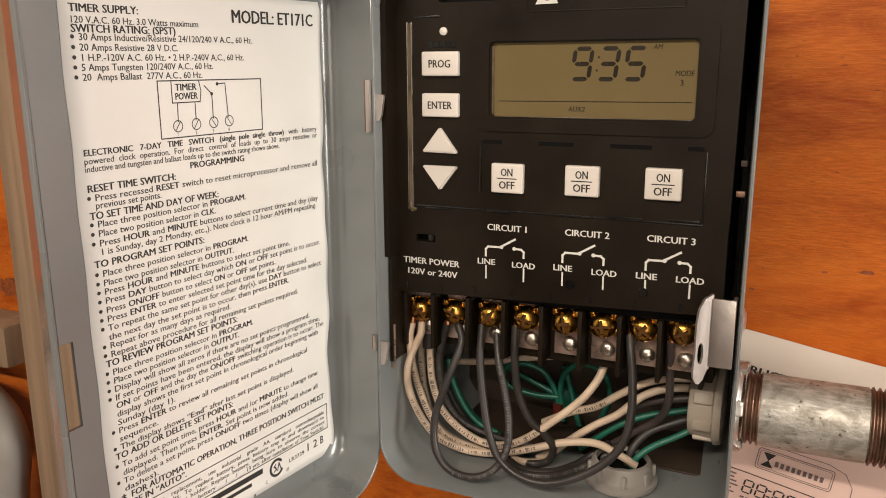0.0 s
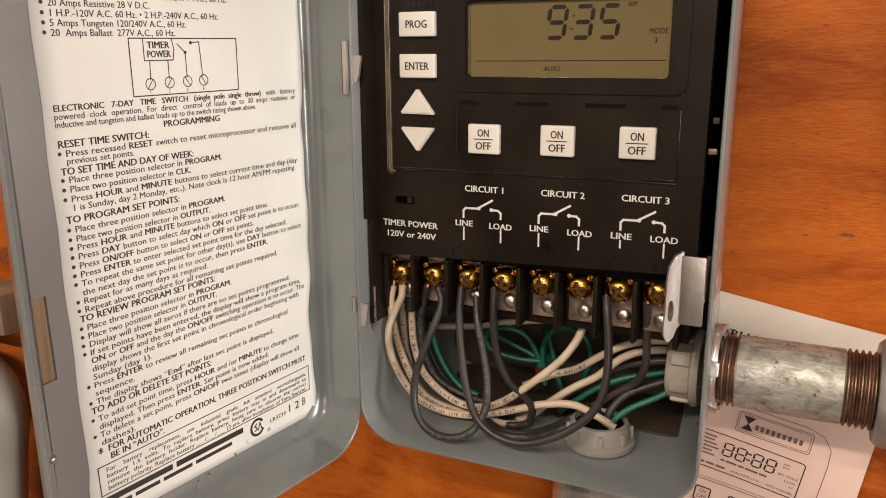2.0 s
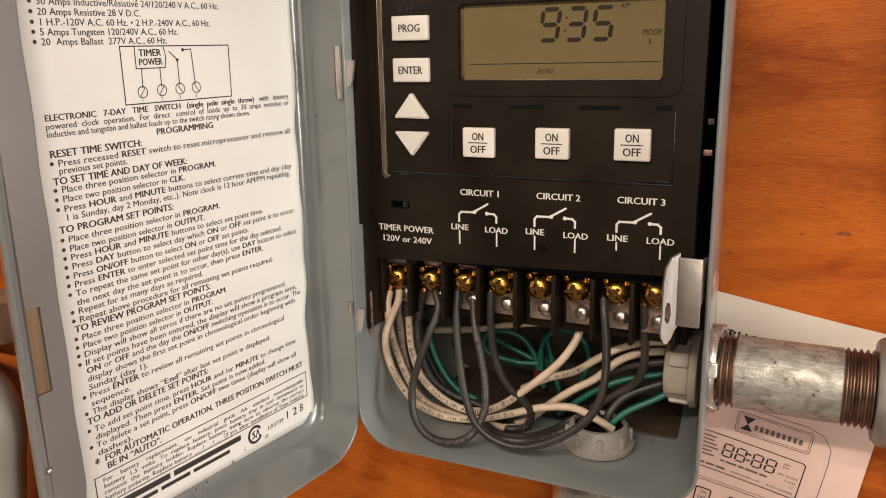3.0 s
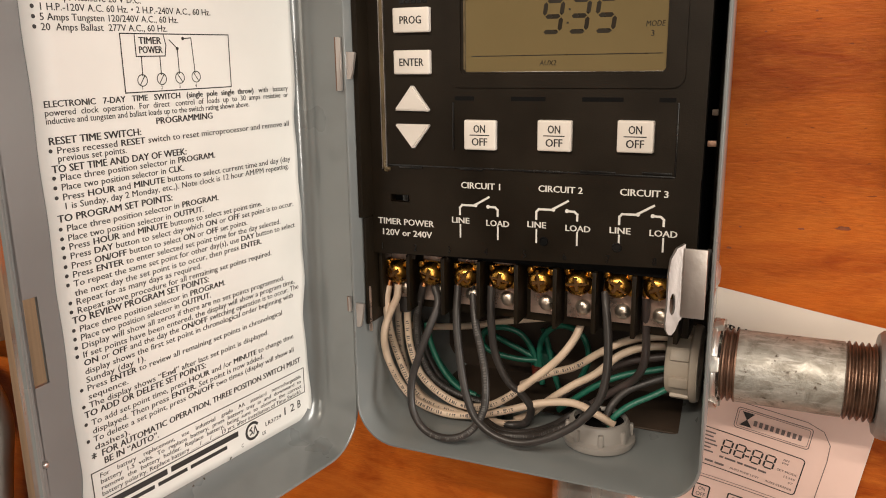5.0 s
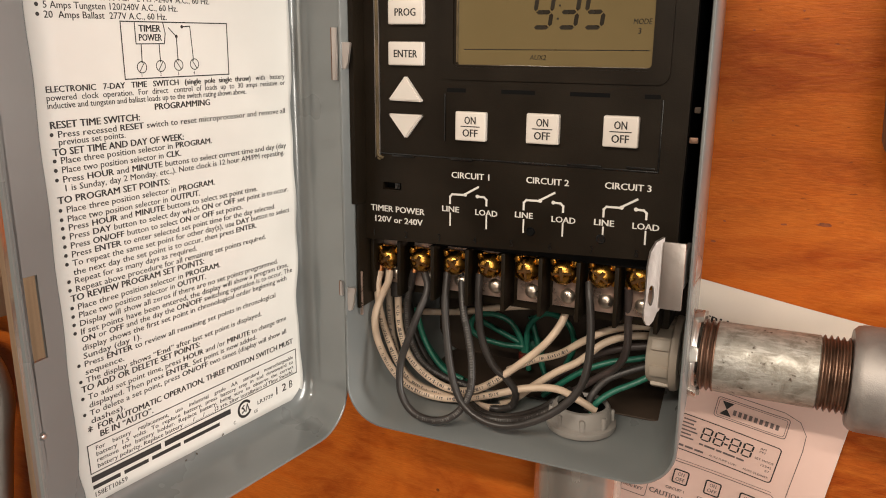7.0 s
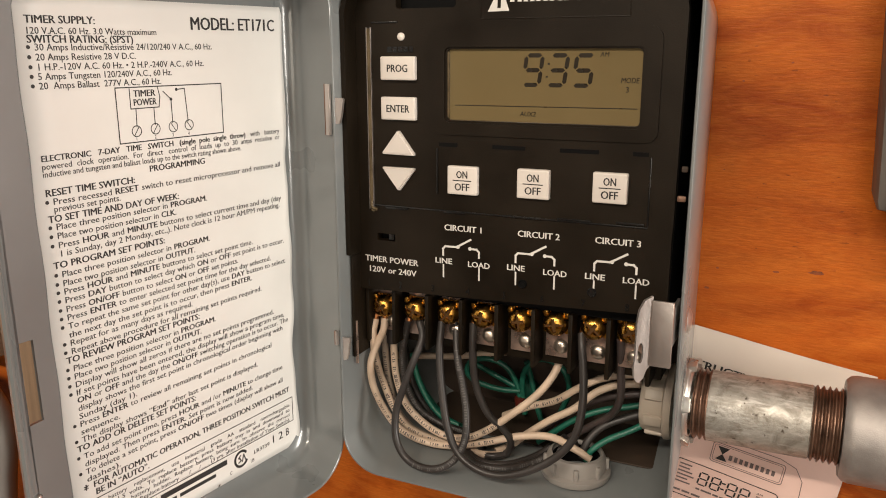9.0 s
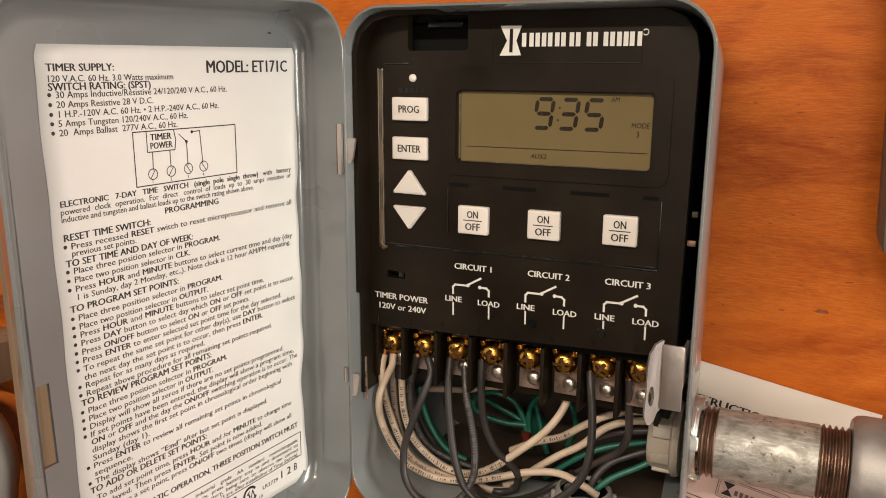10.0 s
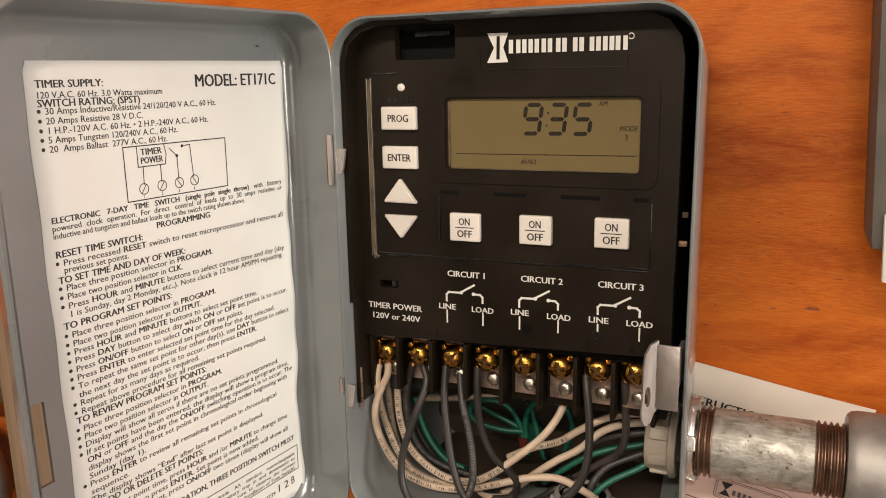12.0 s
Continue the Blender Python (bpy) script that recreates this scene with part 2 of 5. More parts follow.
def plate(outline, holes, y0, y1, bevel=0.0):
    """A plate in the xz plane from y0 (front) to y1 (back), with through holes."""
    bm = bmesh.new()
    edges = []
    for loop in [outline] + holes:
        vs = [bm.verts.new((x, y0, z)) for x, z in loop]
        edges += [bm.edges.new((vs[i], vs[(i + 1) % len(vs)])) for i in range(len(vs))]
    bmesh.ops.triangle_fill(bm, edges=edges, use_beauty=True, use_dissolve=False, normal=(0, -1, 0))
    front = list(bm.faces)
    r = bmesh.ops.extrude_face_region(bm, geom=front)
    for v in (g for g in r["geom"] if isinstance(g, bmesh.types.BMVert)):
        v.co.y = y1
    bmesh.ops.recalc_face_normals(bm, faces=bm.faces)
    return bm


def spline(points, per=7):
    """Catmull-Rom through the points."""
    p = [Vector(q) for q in points]
    p = [2 * p[0] - p[1]] + p + [2 * p[-1] - p[-2]]
    out = []
    for i in range(1, len(p) - 2):
        a, b, c, d = p[i - 1:i + 3]
        for k in range(per):
            t = k / per
            out.append(0.5 * ((2 * b) + (c - a) * t + (2 * a - 5 * b + 4 * c - d) * t * t + (3 * b - a - 3 * c + d) * t ** 3))
    return out + [p[-2]]


def tube(points, r, sides=10, per=7, caps=True):
    line = spline(points, per)
    bm = bmesh.new()
    rings, up = [], Vector((0.1, 1, 0.05)).normalized()
    for i, c in enumerate(line):
        t = (line[min(i + 1, len(line) - 1)] - line[max(i - 1, 0)]).normalized()
        side = t.cross(up)
        if side.length < 0.05:
            side = t.cross(Vector((1, 0, 0)))
        side.normalize()
        up = side.cross(t).normalized()
        rings.append([c + (side * math.cos(a) + up * math.sin(a)) * r for a in (2 * math.pi * k / sides for k in range(sides))])
    rows = loft(bm, rings)
    if caps:
        bm.faces.new(rows[0][::-1])
        bm.faces.new(rows[-1])
    bmesh.ops.recalc_face_normals(bm, faces=bm.faces)
    return bm


def lathe(profile, axis="z", sides=40, closed=False):
    """profile: (radius, height) pairs, turned about an axis through the origin."""
    bm = bmesh.new()
    rings = []
    for r, h in profile:
        ring = []
        for k in range(sides):
            a = 2 * math.pi * k / sides
            c, s = r * math.cos(a), r * math.sin(a)
            ring.append({"z": (c, s, h), "x": (h, c, s), "y": (c, h, s)}[axis])
        rings.append(ring)
    rows = loft(bm, rings)
    if closed:
        for i in range(sides):
            j = (i + 1) % sides
            bm.faces.new((rows[-1][i], rows[-1][j], rows[0][j], rows[0][i]))
    else:
        for row in (rows[0], rows[-1]):
            if profile[rows.index(row)][0] > 1e-6:
                bm.faces.new(row)
    bmesh.ops.remove_doubles(bm, verts=bm.verts, dist=1e-7)
    bmesh.ops.recalc_face_normals(bm, faces=bm.faces)
    return bm


def shift(bm, x, y, z):
    bmesh.ops.translate(bm, verts=bm.verts, vec=(x, y, z))
    return bm


# ---- lettering ----
def raw_text(body, bold):
    cu = bpy.data.curves.new("lettering", "FONT")
    cu.body, cu.size, cu.resolution_u = body, 1.0, 2
    cu.offset = bold
    ob = new("lettering", cu)
    dg = bpy.context.evaluated_depsgraph_get()
    me = bpy.data.meshes.new_from_object(ob.evaluated_get(dg))
    bpy.data.objects.remove(ob)
    bpy.data.curves.remove(cu)
    return me


def span(me):
    xs = [v.co.x for v in me.vertices]
    return (min(xs), max(xs)) if xs else (0, 0)


H_MESH = raw_text("H", 0.0)
CAP = max(v.co.y for v in H_MESH.vertices)
H_WIDTH = span(H_MESH)[1]
CONDENSE = 0.80


def text_bm(segments, cap, width=None, slant=0.0, gap=0.0):
    """Flat lettering in the local xy plane from x = 0 on the baseline. segments: (string, bold) pairs; cap: letter height; width: total, if known."""
    bm, x = bmesh.new(), 0.0
    for body, bold in segments:
        me = raw_text(body, 0.0)
        full = raw_text(body + "H", 0.0)
        for k in range(3 if bold else 2):
            n1 = len(bm.verts)
            bm.from_mesh(me)
            bm.verts.ensure_lookup_table()
            for v in bm.verts[n1:]:
                v.co.x += x + (0.028 if bold else 0.020) * k
                v.co.y += 0.008 * (k == 1)
                v.co.z += 0.00002 * k
        x += span(full)[1] - H_WIDTH + (0.045 if bold else 0)
        bpy.data.meshes.remove(me)
        bpy.data.meshes.remove(full)
    k = cap / CAP
    kx = width / max(x, 1e-6) if width else k * CONDENSE
    for v in bm.verts:
        v.co.x, v.co.y = v.co.x * kx + slant * v.co.y * k, v.co.y * k
    return bm


def bars_bm(x0, y0, widths, cap, gap):
    """Plain bars in place of lettering."""
    bm, x = bmesh.new(), x0
    for w in widths:
        bm.faces.new([bm.verts.new(p) for p in ((x, y0, 0), (x + w, y0, 0), (x + w, y0 + cap, 0), (x, y0 + cap, 0))])
        x += w + gap
    return bm


def stroke_bm(points, w, closed=False):
    """A flat line of width w through points in the xy plane."""
    bm = bmesh.new()
    pts = [Vector((*p, 0)) for p in points]
    for k, (a, b) in enumerate(zip(pts, pts[1:] + ([pts[0]] if closed else []))):
        a, b = a + Vector((0, 0, 0.000004 * (k % 3))), b + Vector((0, 0, 0.000004 * (k % 3)))
        t = (b - a).normalized() * w / 2
        s = Vector((-t.y, t.x, 0))
        bm.faces.new([bm.verts.new(p) for p in (a - t - s, b + t - s, b + t + s, a - t + s)])
    return bm


def add_bm(bm, other, m=None):
    me = bpy.data.meshes.new("join")
    if m is not None:
        other.transform(m)
    other.to_mesh(me)
    other.free()
    bm.from_mesh(me)
    bpy.data.meshes.remove(me)
    return bm


MM = 0.001
Z0 = 1.5  # height of the middle of the timer


# ---- room ----
def setting(name, bm, mat, label, category):
    return tagged(part(name, bm, mat, smooth=False), label, category, kind="structure")


plywood_wall = setting("wall_north", box(-1.9, 1.9, 0.0, 0.018, 0.0, 2.5), WOOD, "orange-stained plywood panel wall with horizontal grain", "wall")
setting("wall_west", box(-1.92, -1.9, -2.52, 0.018, 0.0, 2.5), PLASTER, "plain painted side wall of the room", "wall")
# unseen wall, its opening added round the side lamp
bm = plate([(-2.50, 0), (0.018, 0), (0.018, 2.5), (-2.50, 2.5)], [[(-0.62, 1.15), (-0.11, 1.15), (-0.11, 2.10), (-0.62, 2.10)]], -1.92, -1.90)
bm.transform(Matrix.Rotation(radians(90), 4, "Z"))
setting("wall_east", bm, PLASTER, "plain painted side wall with an opening added for the side lamp", "wall")
# unseen wall, its opening added for the frontal fill lamp
setting("wall_south", plate([(-1.92, 0), (1.92, 0), (1.92, 2.5), (-1.92, 2.5)], [[(0.3, 1.2), (1.5, 1.2), (1.5, 2.3), (0.3, 2.3)]], -2.52, -2.50), PLASTER, "plain painted wall with an opening added for the fill lamp", "wall")
setting("floor", box(-1.92, 1.92, -2.52, 0.018, -0.05, 0.0), CONCRETE, "plain grey concrete floor", "floor")
setting("ceiling", box(-1.92, 1.92, -2.52, 0.018, 2.5, 2.52), PLASTER, "plain painted ceiling", "ceiling")

tagged(part("timber_post", box(-0.321, -0.238, -0.04, -0.0005, 0.0, 2.5, 0.003), TAN), "weathered tan timber board fixed upright to the plywood wall", "post")

KNOT = material("dark_knot", (0.26, 0.062, 0.013, 1), 0.6, vary=0.3, scale=(500, 500, 500))
for x, z, r, wide in ((-0.379, 1.4200, 0.0100, 1.1), (0.1020, 1.4798, 0.0011, 2.4), (0.0876, 1.4786, 0.0006, 2.4), (0.0621, 1.4690, 0.0007, 1.6), (0.0695, 1.5522, 0.0005, 1.0), (0.0862, 1.5591, 0.0005, 1.0), (0.0656, 1.4778, 0.0006, 1.0), (0.0651, 1.5179, 0.0003, 1.0)):
    bm, rng = bmesh.new(), random.Random(int(x * 1e5))
    bm.faces.new([bm.verts.new((x + wide * r * k * math.cos(a), -0.0004, z + 0.7 * r * k * math.sin(a))) for a, k in ((2 * math.pi * i / 18, rng.uniform(0.75, 1.15)) for i in range(18))])
    part("knot", bm, KNOT, plywood_wall, "dark knot mark in the veneer", smooth=False)

tagged(part("grey_conduit", tube([(-0.392, -0.035, 1.0), (-0.384, -0.035, 1.18), (-0.366, -0.035, 1.29), (-0.357, -0.036, 1.330), (-0.370, -0.036, 1.352), (-0.41, -0.034, 1.358), (-0.47, -0.03, 1.36)], 0.017, 18), PVC), "bent grey plastic conduit against the plywood", "conduit")
tagged(part("junction_box", box(-0.50, -0.349, -0.03, -0.0005, 1.379, 1.406, 0.004), TAN), "small brown box fixed low on the plywood", "box")

far_box = thing("wall_enclosure", (0.1675, 0, Z0 + 0.14), "grey metal enclosure with a white lower cover on the plywood", "enclosure")
far_box.rotation_euler = (0, radians(-2.5), 0)
part("body", box(-0.0560, 0.1, -0.030, -0.0005, -0.128, 0.15, 0.004), SHADOW_GREY, far_box)
part("lower_cover", box(-0.0520, 0.1, -0.0335, -0.0305, -0.138, -0.114, 0.001), WHITE_PAINT, far_box, "white lower cover")

# ---- enclosure ----
BX0, BX1, BZ0, BZ1, RIM = -0.0655, 0.0642, -0.1025, 0.0935, -0.080
enclosure = thing("timer_enclosure", (0, 0, Z0), "grey enamelled steel timer enclosure with open door on plywood", "enclosure")


def pan_rings(levels, rect, n=10):
    return [[(x, y, z) for x, z in round_rect(rect[0] + i, rect[1] - i, rect[2] + i, rect[3] - i, r, n)] for y, i, r in levels]


bm = bmesh.new()
TH = 0.0013
DRAFT = 0.0048  # how far the sides draw in towards the back
rings = pan_rings([(-0.0015, DRAFT + 0.004, 0.012), (-0.004, DRAFT + 0.0012, 0.0145), (-0.008, DRAFT, 0.016), (RIM + 0.0006, 0.0, 0.016), (RIM, 0.0004, 0.0157), (RIM, TH - 0.0003, 0.015),
                   (RIM + 0.0006, TH, 0.0147), (-0.009, DRAFT + TH, 0.0147), (-0.0055, DRAFT + TH + 0.001, 0.0135), (-0.003, DRAFT + TH + 0.004, 0.011)], (BX0, BX1, BZ0, BZ1))
rows = loft(bm, rings)
bm.faces.new(rows[0])
bm.faces.new(rows[-1])
bmesh.ops.recalc_face_normals(bm, faces=bm.faces)
part("body", bm, GREY, enclosure)

# small wear marks: knocked paint on the floor of the box and a screw in the side
part("side_screw", shift(lathe([(0.0, 0.0018), (0.0028, 0.0016), (0.0046, 0.0006), (0.0048, 0.0), (0.0, -0.0002)], "x", 20), BX1 - 0.0020, -0.056, -0.028), ZINC, enclosure, "bright screw head in the side")

# door, in its own frame: x runs from the free edge to the hinge, y up, z towards the box side
SWING = radians(8.71)
DOOR = (Matrix.Translation((-0.09836, -0.14736, -0.0001)) @ Matrix(((math.sin(SWING), 0, math.cos(SWING), 0), (math.cos(SWING), 0, -math.sin(SWING), 0), (0, 1, 0, 0), (0, 0, 0, 1)))
        @ pose(0, 0, 0, 0, 0, 0.556) @ pose(0, 0, 0, 0.625, 0, 0))
DX0, DX1, DY0, DY1, DH = -0.0534, 0.0722, -0.1055, 0.0932, 0.022
bm = bmesh.new()


def fillet(h, r):
    return r - math.sqrt(max(0.0, r * r - (r - h) ** 2)) if h < r else 0.0


def door_ring(h, extra=0.0, n=10):
    """A ring of the pan at height h above its floor: the free side slopes, the others stand up from a fillet."""
    f = 1 - h / DH
    l = 0.0101 * f + fillet(h, 0.002)
    r = -0.0024 * f + fillet(h, 0.0055)
    e = 0.003 * f + fillet(h, 0.006)
    rad = 0.0165 - 0.004 * f + extra
    return [(x, y, h) for x, y in round_rect(DX0 + l - extra, DX1 - r + extra, DY0 + e - extra, DY1 - e + extra, rad, n)]


inner = [DH, DH * 0.7, DH * 0.45, 0.006, 0.0046, 0.0034, 0.0024, 0.0016, 0.0009, 0.0004, 0.0001]
def lowered(ring, dz):
    return [(x, y, z - dz) for x, y, z in ring]


rings = ([lowered(door_ring(h, TH), TH * 0.6) for h in inner[::-1]] + [lowered(door_ring(DH, TH * 0.7), -0.0002), lowered(door_ring(DH, TH * 0.2), -0.0002)]
         + [door_ring(h) for h in inner])
rows = loft(bm, rings)


def cap_with_slot(bm, ring_verts, h, inset):
    """The flat of the door: a ring round the edge, then faces fanned between it and the slot."""
    base = [bm.verts.new((x, y, h)) for x, y, _ in door_ring(0.0)]
    flat = [bm.verts.new(((v.co.x - 0.008) * 0.985 + 0.008, v.co.y * 0.985, h)) for v in base]
    k = len(base)
    for a, b in ((ring_verts, base), (base, flat)):
        for i in range(k):
            j = (i + 1) % k
            bm.faces.new((a[i], a[j], b[j], b[i]))
    slot = [bm.verts.new((x, y, h)) for x, y in ((-0.0413, -0.0440), (-0.0362, -0.0436), (-0.0364, -0.0180), (-0.0415, -0.0180))]

    def turn(v):
        return math.atan2(v.co.y + 0.03135, v.co.x + 0.03885) % (2 * math.pi)

    outer, hole = sorted(flat, key=turn), sorted(slot, key=turn)
    i = j = 0
    while i < k or j < 4:
        o, s = outer[i % k], hole[j % 4]
        next_o = turn(outer[i]) if i < k else 9.0
        next_s = turn(hole[j]) if j < 4 else 9.0
        if next_o <= next_s:
            bm.faces.new((outer[i - 1], o, hole[j - 1]))
            i += 1
        else:
            bm.faces.new((outer[i - 1], s, hole[j - 1]))
            j += 1
    return slot


top_slot = cap_with_slot(bm, rows[-1], 0.0, 0)
low_slot = cap_with_slot(bm, rows[0], -TH, 0)
for i in range(4):
    j = (i + 1) % 4
    bm.faces.new((top_slot[i], top_slot[j], low_slot[j], low_slot[i]))
bmesh.ops.recalc_face_normals(bm, faces=bm.faces)
door = part("door", bm, GREY, enclosure, "grey door standing open with a long slot", m=DOOR)

# a rivet near the free edge and chips in the paint
part("rivet", lathe([(0.0, 0.0012), (0.0007, 0.0010), (0.0012, 0.0003), (0.0012, 0.0)], "z", 14), ZINC, door, "small rivet", m=Matrix.Translation((-0.0410, -0.0672, 0.0001)))
for x, y, r in ((0.0085, -0.0995, 0.0007), (0.026, -0.0965, 0.0004), (-0.012, -0.1005, 0.0005), (0.0135, -0.0985, 0.0004), (0.058, 0.0835, 0.0004)):
    chip = bmesh.new()
    bmesh.ops.create_circle(chip, cap_ends=True, radius=r, segments=7, matrix=pose(x, y, 0.0006, 0, 0, x * 9000) @ Matrix.Diagonal((1.6, 0.8, 1, 1)))
    part("paint_chip", chip, DARK_BROWN, door, smooth=False)

# hinge plates and bent tabs between door and box
for k, (z, long) in enumerate(((0.0425, 0.0185), (-0.0500, 0.0140))):
    wide, low = (0.0016, z - long / 2) if k == 0 else (0.0007, z + 0.0012)
    part("hinge_plate", box(BX0 - wide, BX0 + 0.0002, RIM - 0.0016, RIM - 0.0002, low, z + long / 2, 0.0002), ZINC, enclosure, "bright hinge plate")
    part("hinge_slot", box(BX0 - wide - 0.0007, BX0 - wide - 0.00005, RIM - 0.0012, RIM - 0.0002, low, z + long / 2, 0.0001), THREAD, enclosure, "rusty edge beside the hinge plate")
    tab = [(BX0 + 0.0012, z + 0.0042), (BX0 + 0.0010, z - 0.0048), (BX0 + 0.0016, z - 0.0053), (BX0 + 0.0028, z - 0.0051), (BX0 + 0.0036, z - 0.0030), (BX0 + 0.0047, z + 0.0036), (BX0 + 0.0044, z + 0.0041)]
    part("hinge_tab", plate(tab, [], RIM + 0.0006, RIM + 0.0018), ZINC, enclosure, "bent bright hinge tab", m=Matrix.Translation((0, 0, 0)))
part("hinge_strap", box(BX0 + 0.0028, BX0 + 0.0038, -0.0725, -0.0716, -0.0590, -0.0410, 0.0002), NICKEL, enclosure, "pinkish metal strap by the lower hinge")

# hasp: a bracket on the right wall and a tongue with a padlock hole
bm = bmesh.new()
add_box(bm, 0.0560, 0.0627, -0.0907, -0.0895, -0.0333, -0.0118, 0.0004)
add_box(bm, 0.0606, 0.0618, -0.0897, -0.070, -0.0290, -0.0160, 0.0003)
part("hasp_bracket", bm, ZINC, enclosure, "bright zinc hasp bracket")
tongue = [(-0.0985, -0.0105), (-0.1035, -0.0118), (-0.1068, -0.0150), (-0.1080, -0.0200), (-0.1078, -0.0290), (-0.1085, -0.0345), (-0.1080, -0.0370), (-0.1062, -0.0387), (-0.1042, -0.0388), (-0.1020, -0.0374), (-0.1000, -0.0345), (-0.0985, -0.0338)]
hole = [(-0.1047 + 0.0019 * math.cos(a), -0.0290 + 0.0034 * math.sin(a)) for a in (2 * math.pi * k / 16 for k in range(16))]
bm = plate(tongue, [hole], 0.0, 0.0011)
part("hasp_tongue", bm, ZINC, enclosure, "zinc tongue with a padlock hole", m=Matrix.Translation((0.0562, -0.0902, 0)) @ pose(0, 0, 0, 0, 0, 36) @ Matrix.Diagonal((0.52, 1, 1, 1)) @ Matrix.Translation((0.0985, 0, 0)))


# added dark brown sheet over the back wall and rear floor of the box
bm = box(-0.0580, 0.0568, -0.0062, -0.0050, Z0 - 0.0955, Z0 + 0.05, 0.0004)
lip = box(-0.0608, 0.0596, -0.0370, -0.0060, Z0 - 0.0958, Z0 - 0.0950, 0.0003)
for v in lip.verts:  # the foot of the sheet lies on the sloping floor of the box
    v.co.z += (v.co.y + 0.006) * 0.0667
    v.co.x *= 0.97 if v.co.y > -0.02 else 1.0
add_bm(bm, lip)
tagged(part("dark_back_sheet", bm, DARK_BROWN), "added dark brown sheet over the back and rear floor of the enclosure", "insulation")

# ---- timer mechanism ----
FACE = -0.0678
timer = thing("timer_mechanism", (0, 0, Z0), "black plastic electronic timer with display, ivory buttons and a terminal strip", "timer")


def mm_rect(x0, x1, z0, z1, r, n=4):
    return [(x * MM, z * MM) for x, z in round_rect(x0, x1, z0, z1, r, n)]


outline = [(x * MM, z * MM) for x, z in [(-63.2, -28.5), (57.0, -24.0), (57.0, 4.0), (57.2, 7.0), (57.6, 76.0), (56.4, 83.0), (52.5, 88.2), (46.0, 91.0), (-47.5, 91.2), (-55.0, 89.5), (-60.5, 84.5), (-63.0, 77.0), (-63.2, -13.8)]]
tray = mm_rect(-44.7, -21.0, 78.1, 90.2, 1.2)
part("faceplate", plate(outline, [mm_rect(-24.3, 44.4, 39.2, 64.0, 1.5), tray, mm_rect(-54.2, -46.3, -8.0, -5.2, 0.3)], FACE, FACE + 0.004), BLACK, timer)
rail = [(-63.7, -13.5), (-63.7, 77.5), (-61.4, 85.2), (-56.4, 89.8), (-48.5, 91.7), (-30.0, 91.9), (-30.0, 90.4), (-47.5, 90.0), (-54.5, 88.2), (-59.6, 84.0), (-61.8, 77.0), (-61.8, -13.5)]
part("side_rail", plate([(x * MM, z * MM) for x, z in rail][::-1], [], -0.0755, -0.0640), BLACK, timer)
# added black plate, stands in for the shade on the left inner wall
part("side_shade_plate", box(-0.0634, -0.0622, -0.0735, -0.0600, -0.0560, -0.0138, 0.0005), BLACK, timer, "added black plate standing in for shade on the wall beside the terminals")
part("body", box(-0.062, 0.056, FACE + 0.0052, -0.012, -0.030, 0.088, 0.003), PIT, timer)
part("battery_ledge", box(-0.0373, -0.0237, FACE + 0.0012, FACE + 0.004, 0.0862, 0.0880, 0.0004), BLACK_GLOSS, timer)
part("slide_switch", box(-0.0495, -0.0472, FACE + 0.0006, FACE + 0.004, -0.0078, -0.0054, 0.0003), BLACK_GLOSS, timer)

# raised frame round the display and the ridges that divide the face
part("display_frame", plate(mm_rect(-29.5, 50.5, 34.0, 71.0, 4.0), [mm_rect(-25.2, 45.2, 38.4, 64.6, 2.0)], FACE - 0.0006, FACE - 0.00005), BLACK, timer)
strip_edge = part("clear_edge", box(-0.0568, -0.0552, FACE - 0.0005, FACE + 0.001, 0.0045, 0.0715, 0.0004), CLEAR_EDGE, timer, "shiny smoked edge strip")
# thin zinc bars stand in for the highlights along the strip's edges
for x in (-0.05685, -0.0551):
    part("edge_highlight", box(x - 0.00014, x + 0.00014, FACE - 0.0008, FACE, 0.0042, 0.0718, 0.0001), ZINC, strip_edge)
part("rounded_end", shift(lathe([(0.0, -0.0007), (0.0007, -0.0005), (0.0010, 0.0), (0.0010, 0.0006)], "y", 14), -0.0557, FACE, 0.0040), CLEAR_EDGE, strip_edge)
# window bevels, lighter than the face: their gleam is put into the colour
part("window_bevel", box(-0.0245, -0.0238, FACE + 0.0002, FACE + 0.0012, 0.0400, 0.0632, 0.0002), CLEAR_EDGE, timer, "bevel at the side of the display with its gleam put into the colour")
part("window_bevel", box(-0.0236, 0.0438, FACE + 0.0002, FACE + 0.0012, 0.0390, 0.0394, 0.0002), CLEAR_EDGE, timer, "bevel under the display with its gleam put into the colour")
for x0, x1, z0, z1 in ((-55.0, -44.0, 73.2, 73.8), (-55.5, 49.0, 5.6, 6.2), (48.6, 49.2, 6.2, 29.5), (-28.5, -27.9, 12, 29)):
    part("ridge", box(x0 * MM, x1 * MM, FACE - 0.0004, FACE + 0.001, z0 * MM, z1 * MM, 0.0002), BLACK_GLOSS, timer)
# slots drawn as near-black bars on the face, their shade in the colour
for x0, x1 in ((-27.6, -20.2), (-6.7, 5.6), (18.0, 31.6), (42.9, 48.1)):
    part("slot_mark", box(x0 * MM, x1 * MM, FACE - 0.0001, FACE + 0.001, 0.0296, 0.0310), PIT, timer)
for x in (5.7, 31.2):
    part("face_screw_hole", shift(lathe([(0.0011, -0.0002), (0.0014, -0.0005), (0.0017, -0.0002), (0.0017, 0.001)], "y", 20), x * MM, FACE, -0.0186), PIT if x < 10 else BLACK_GLOSS, timer)
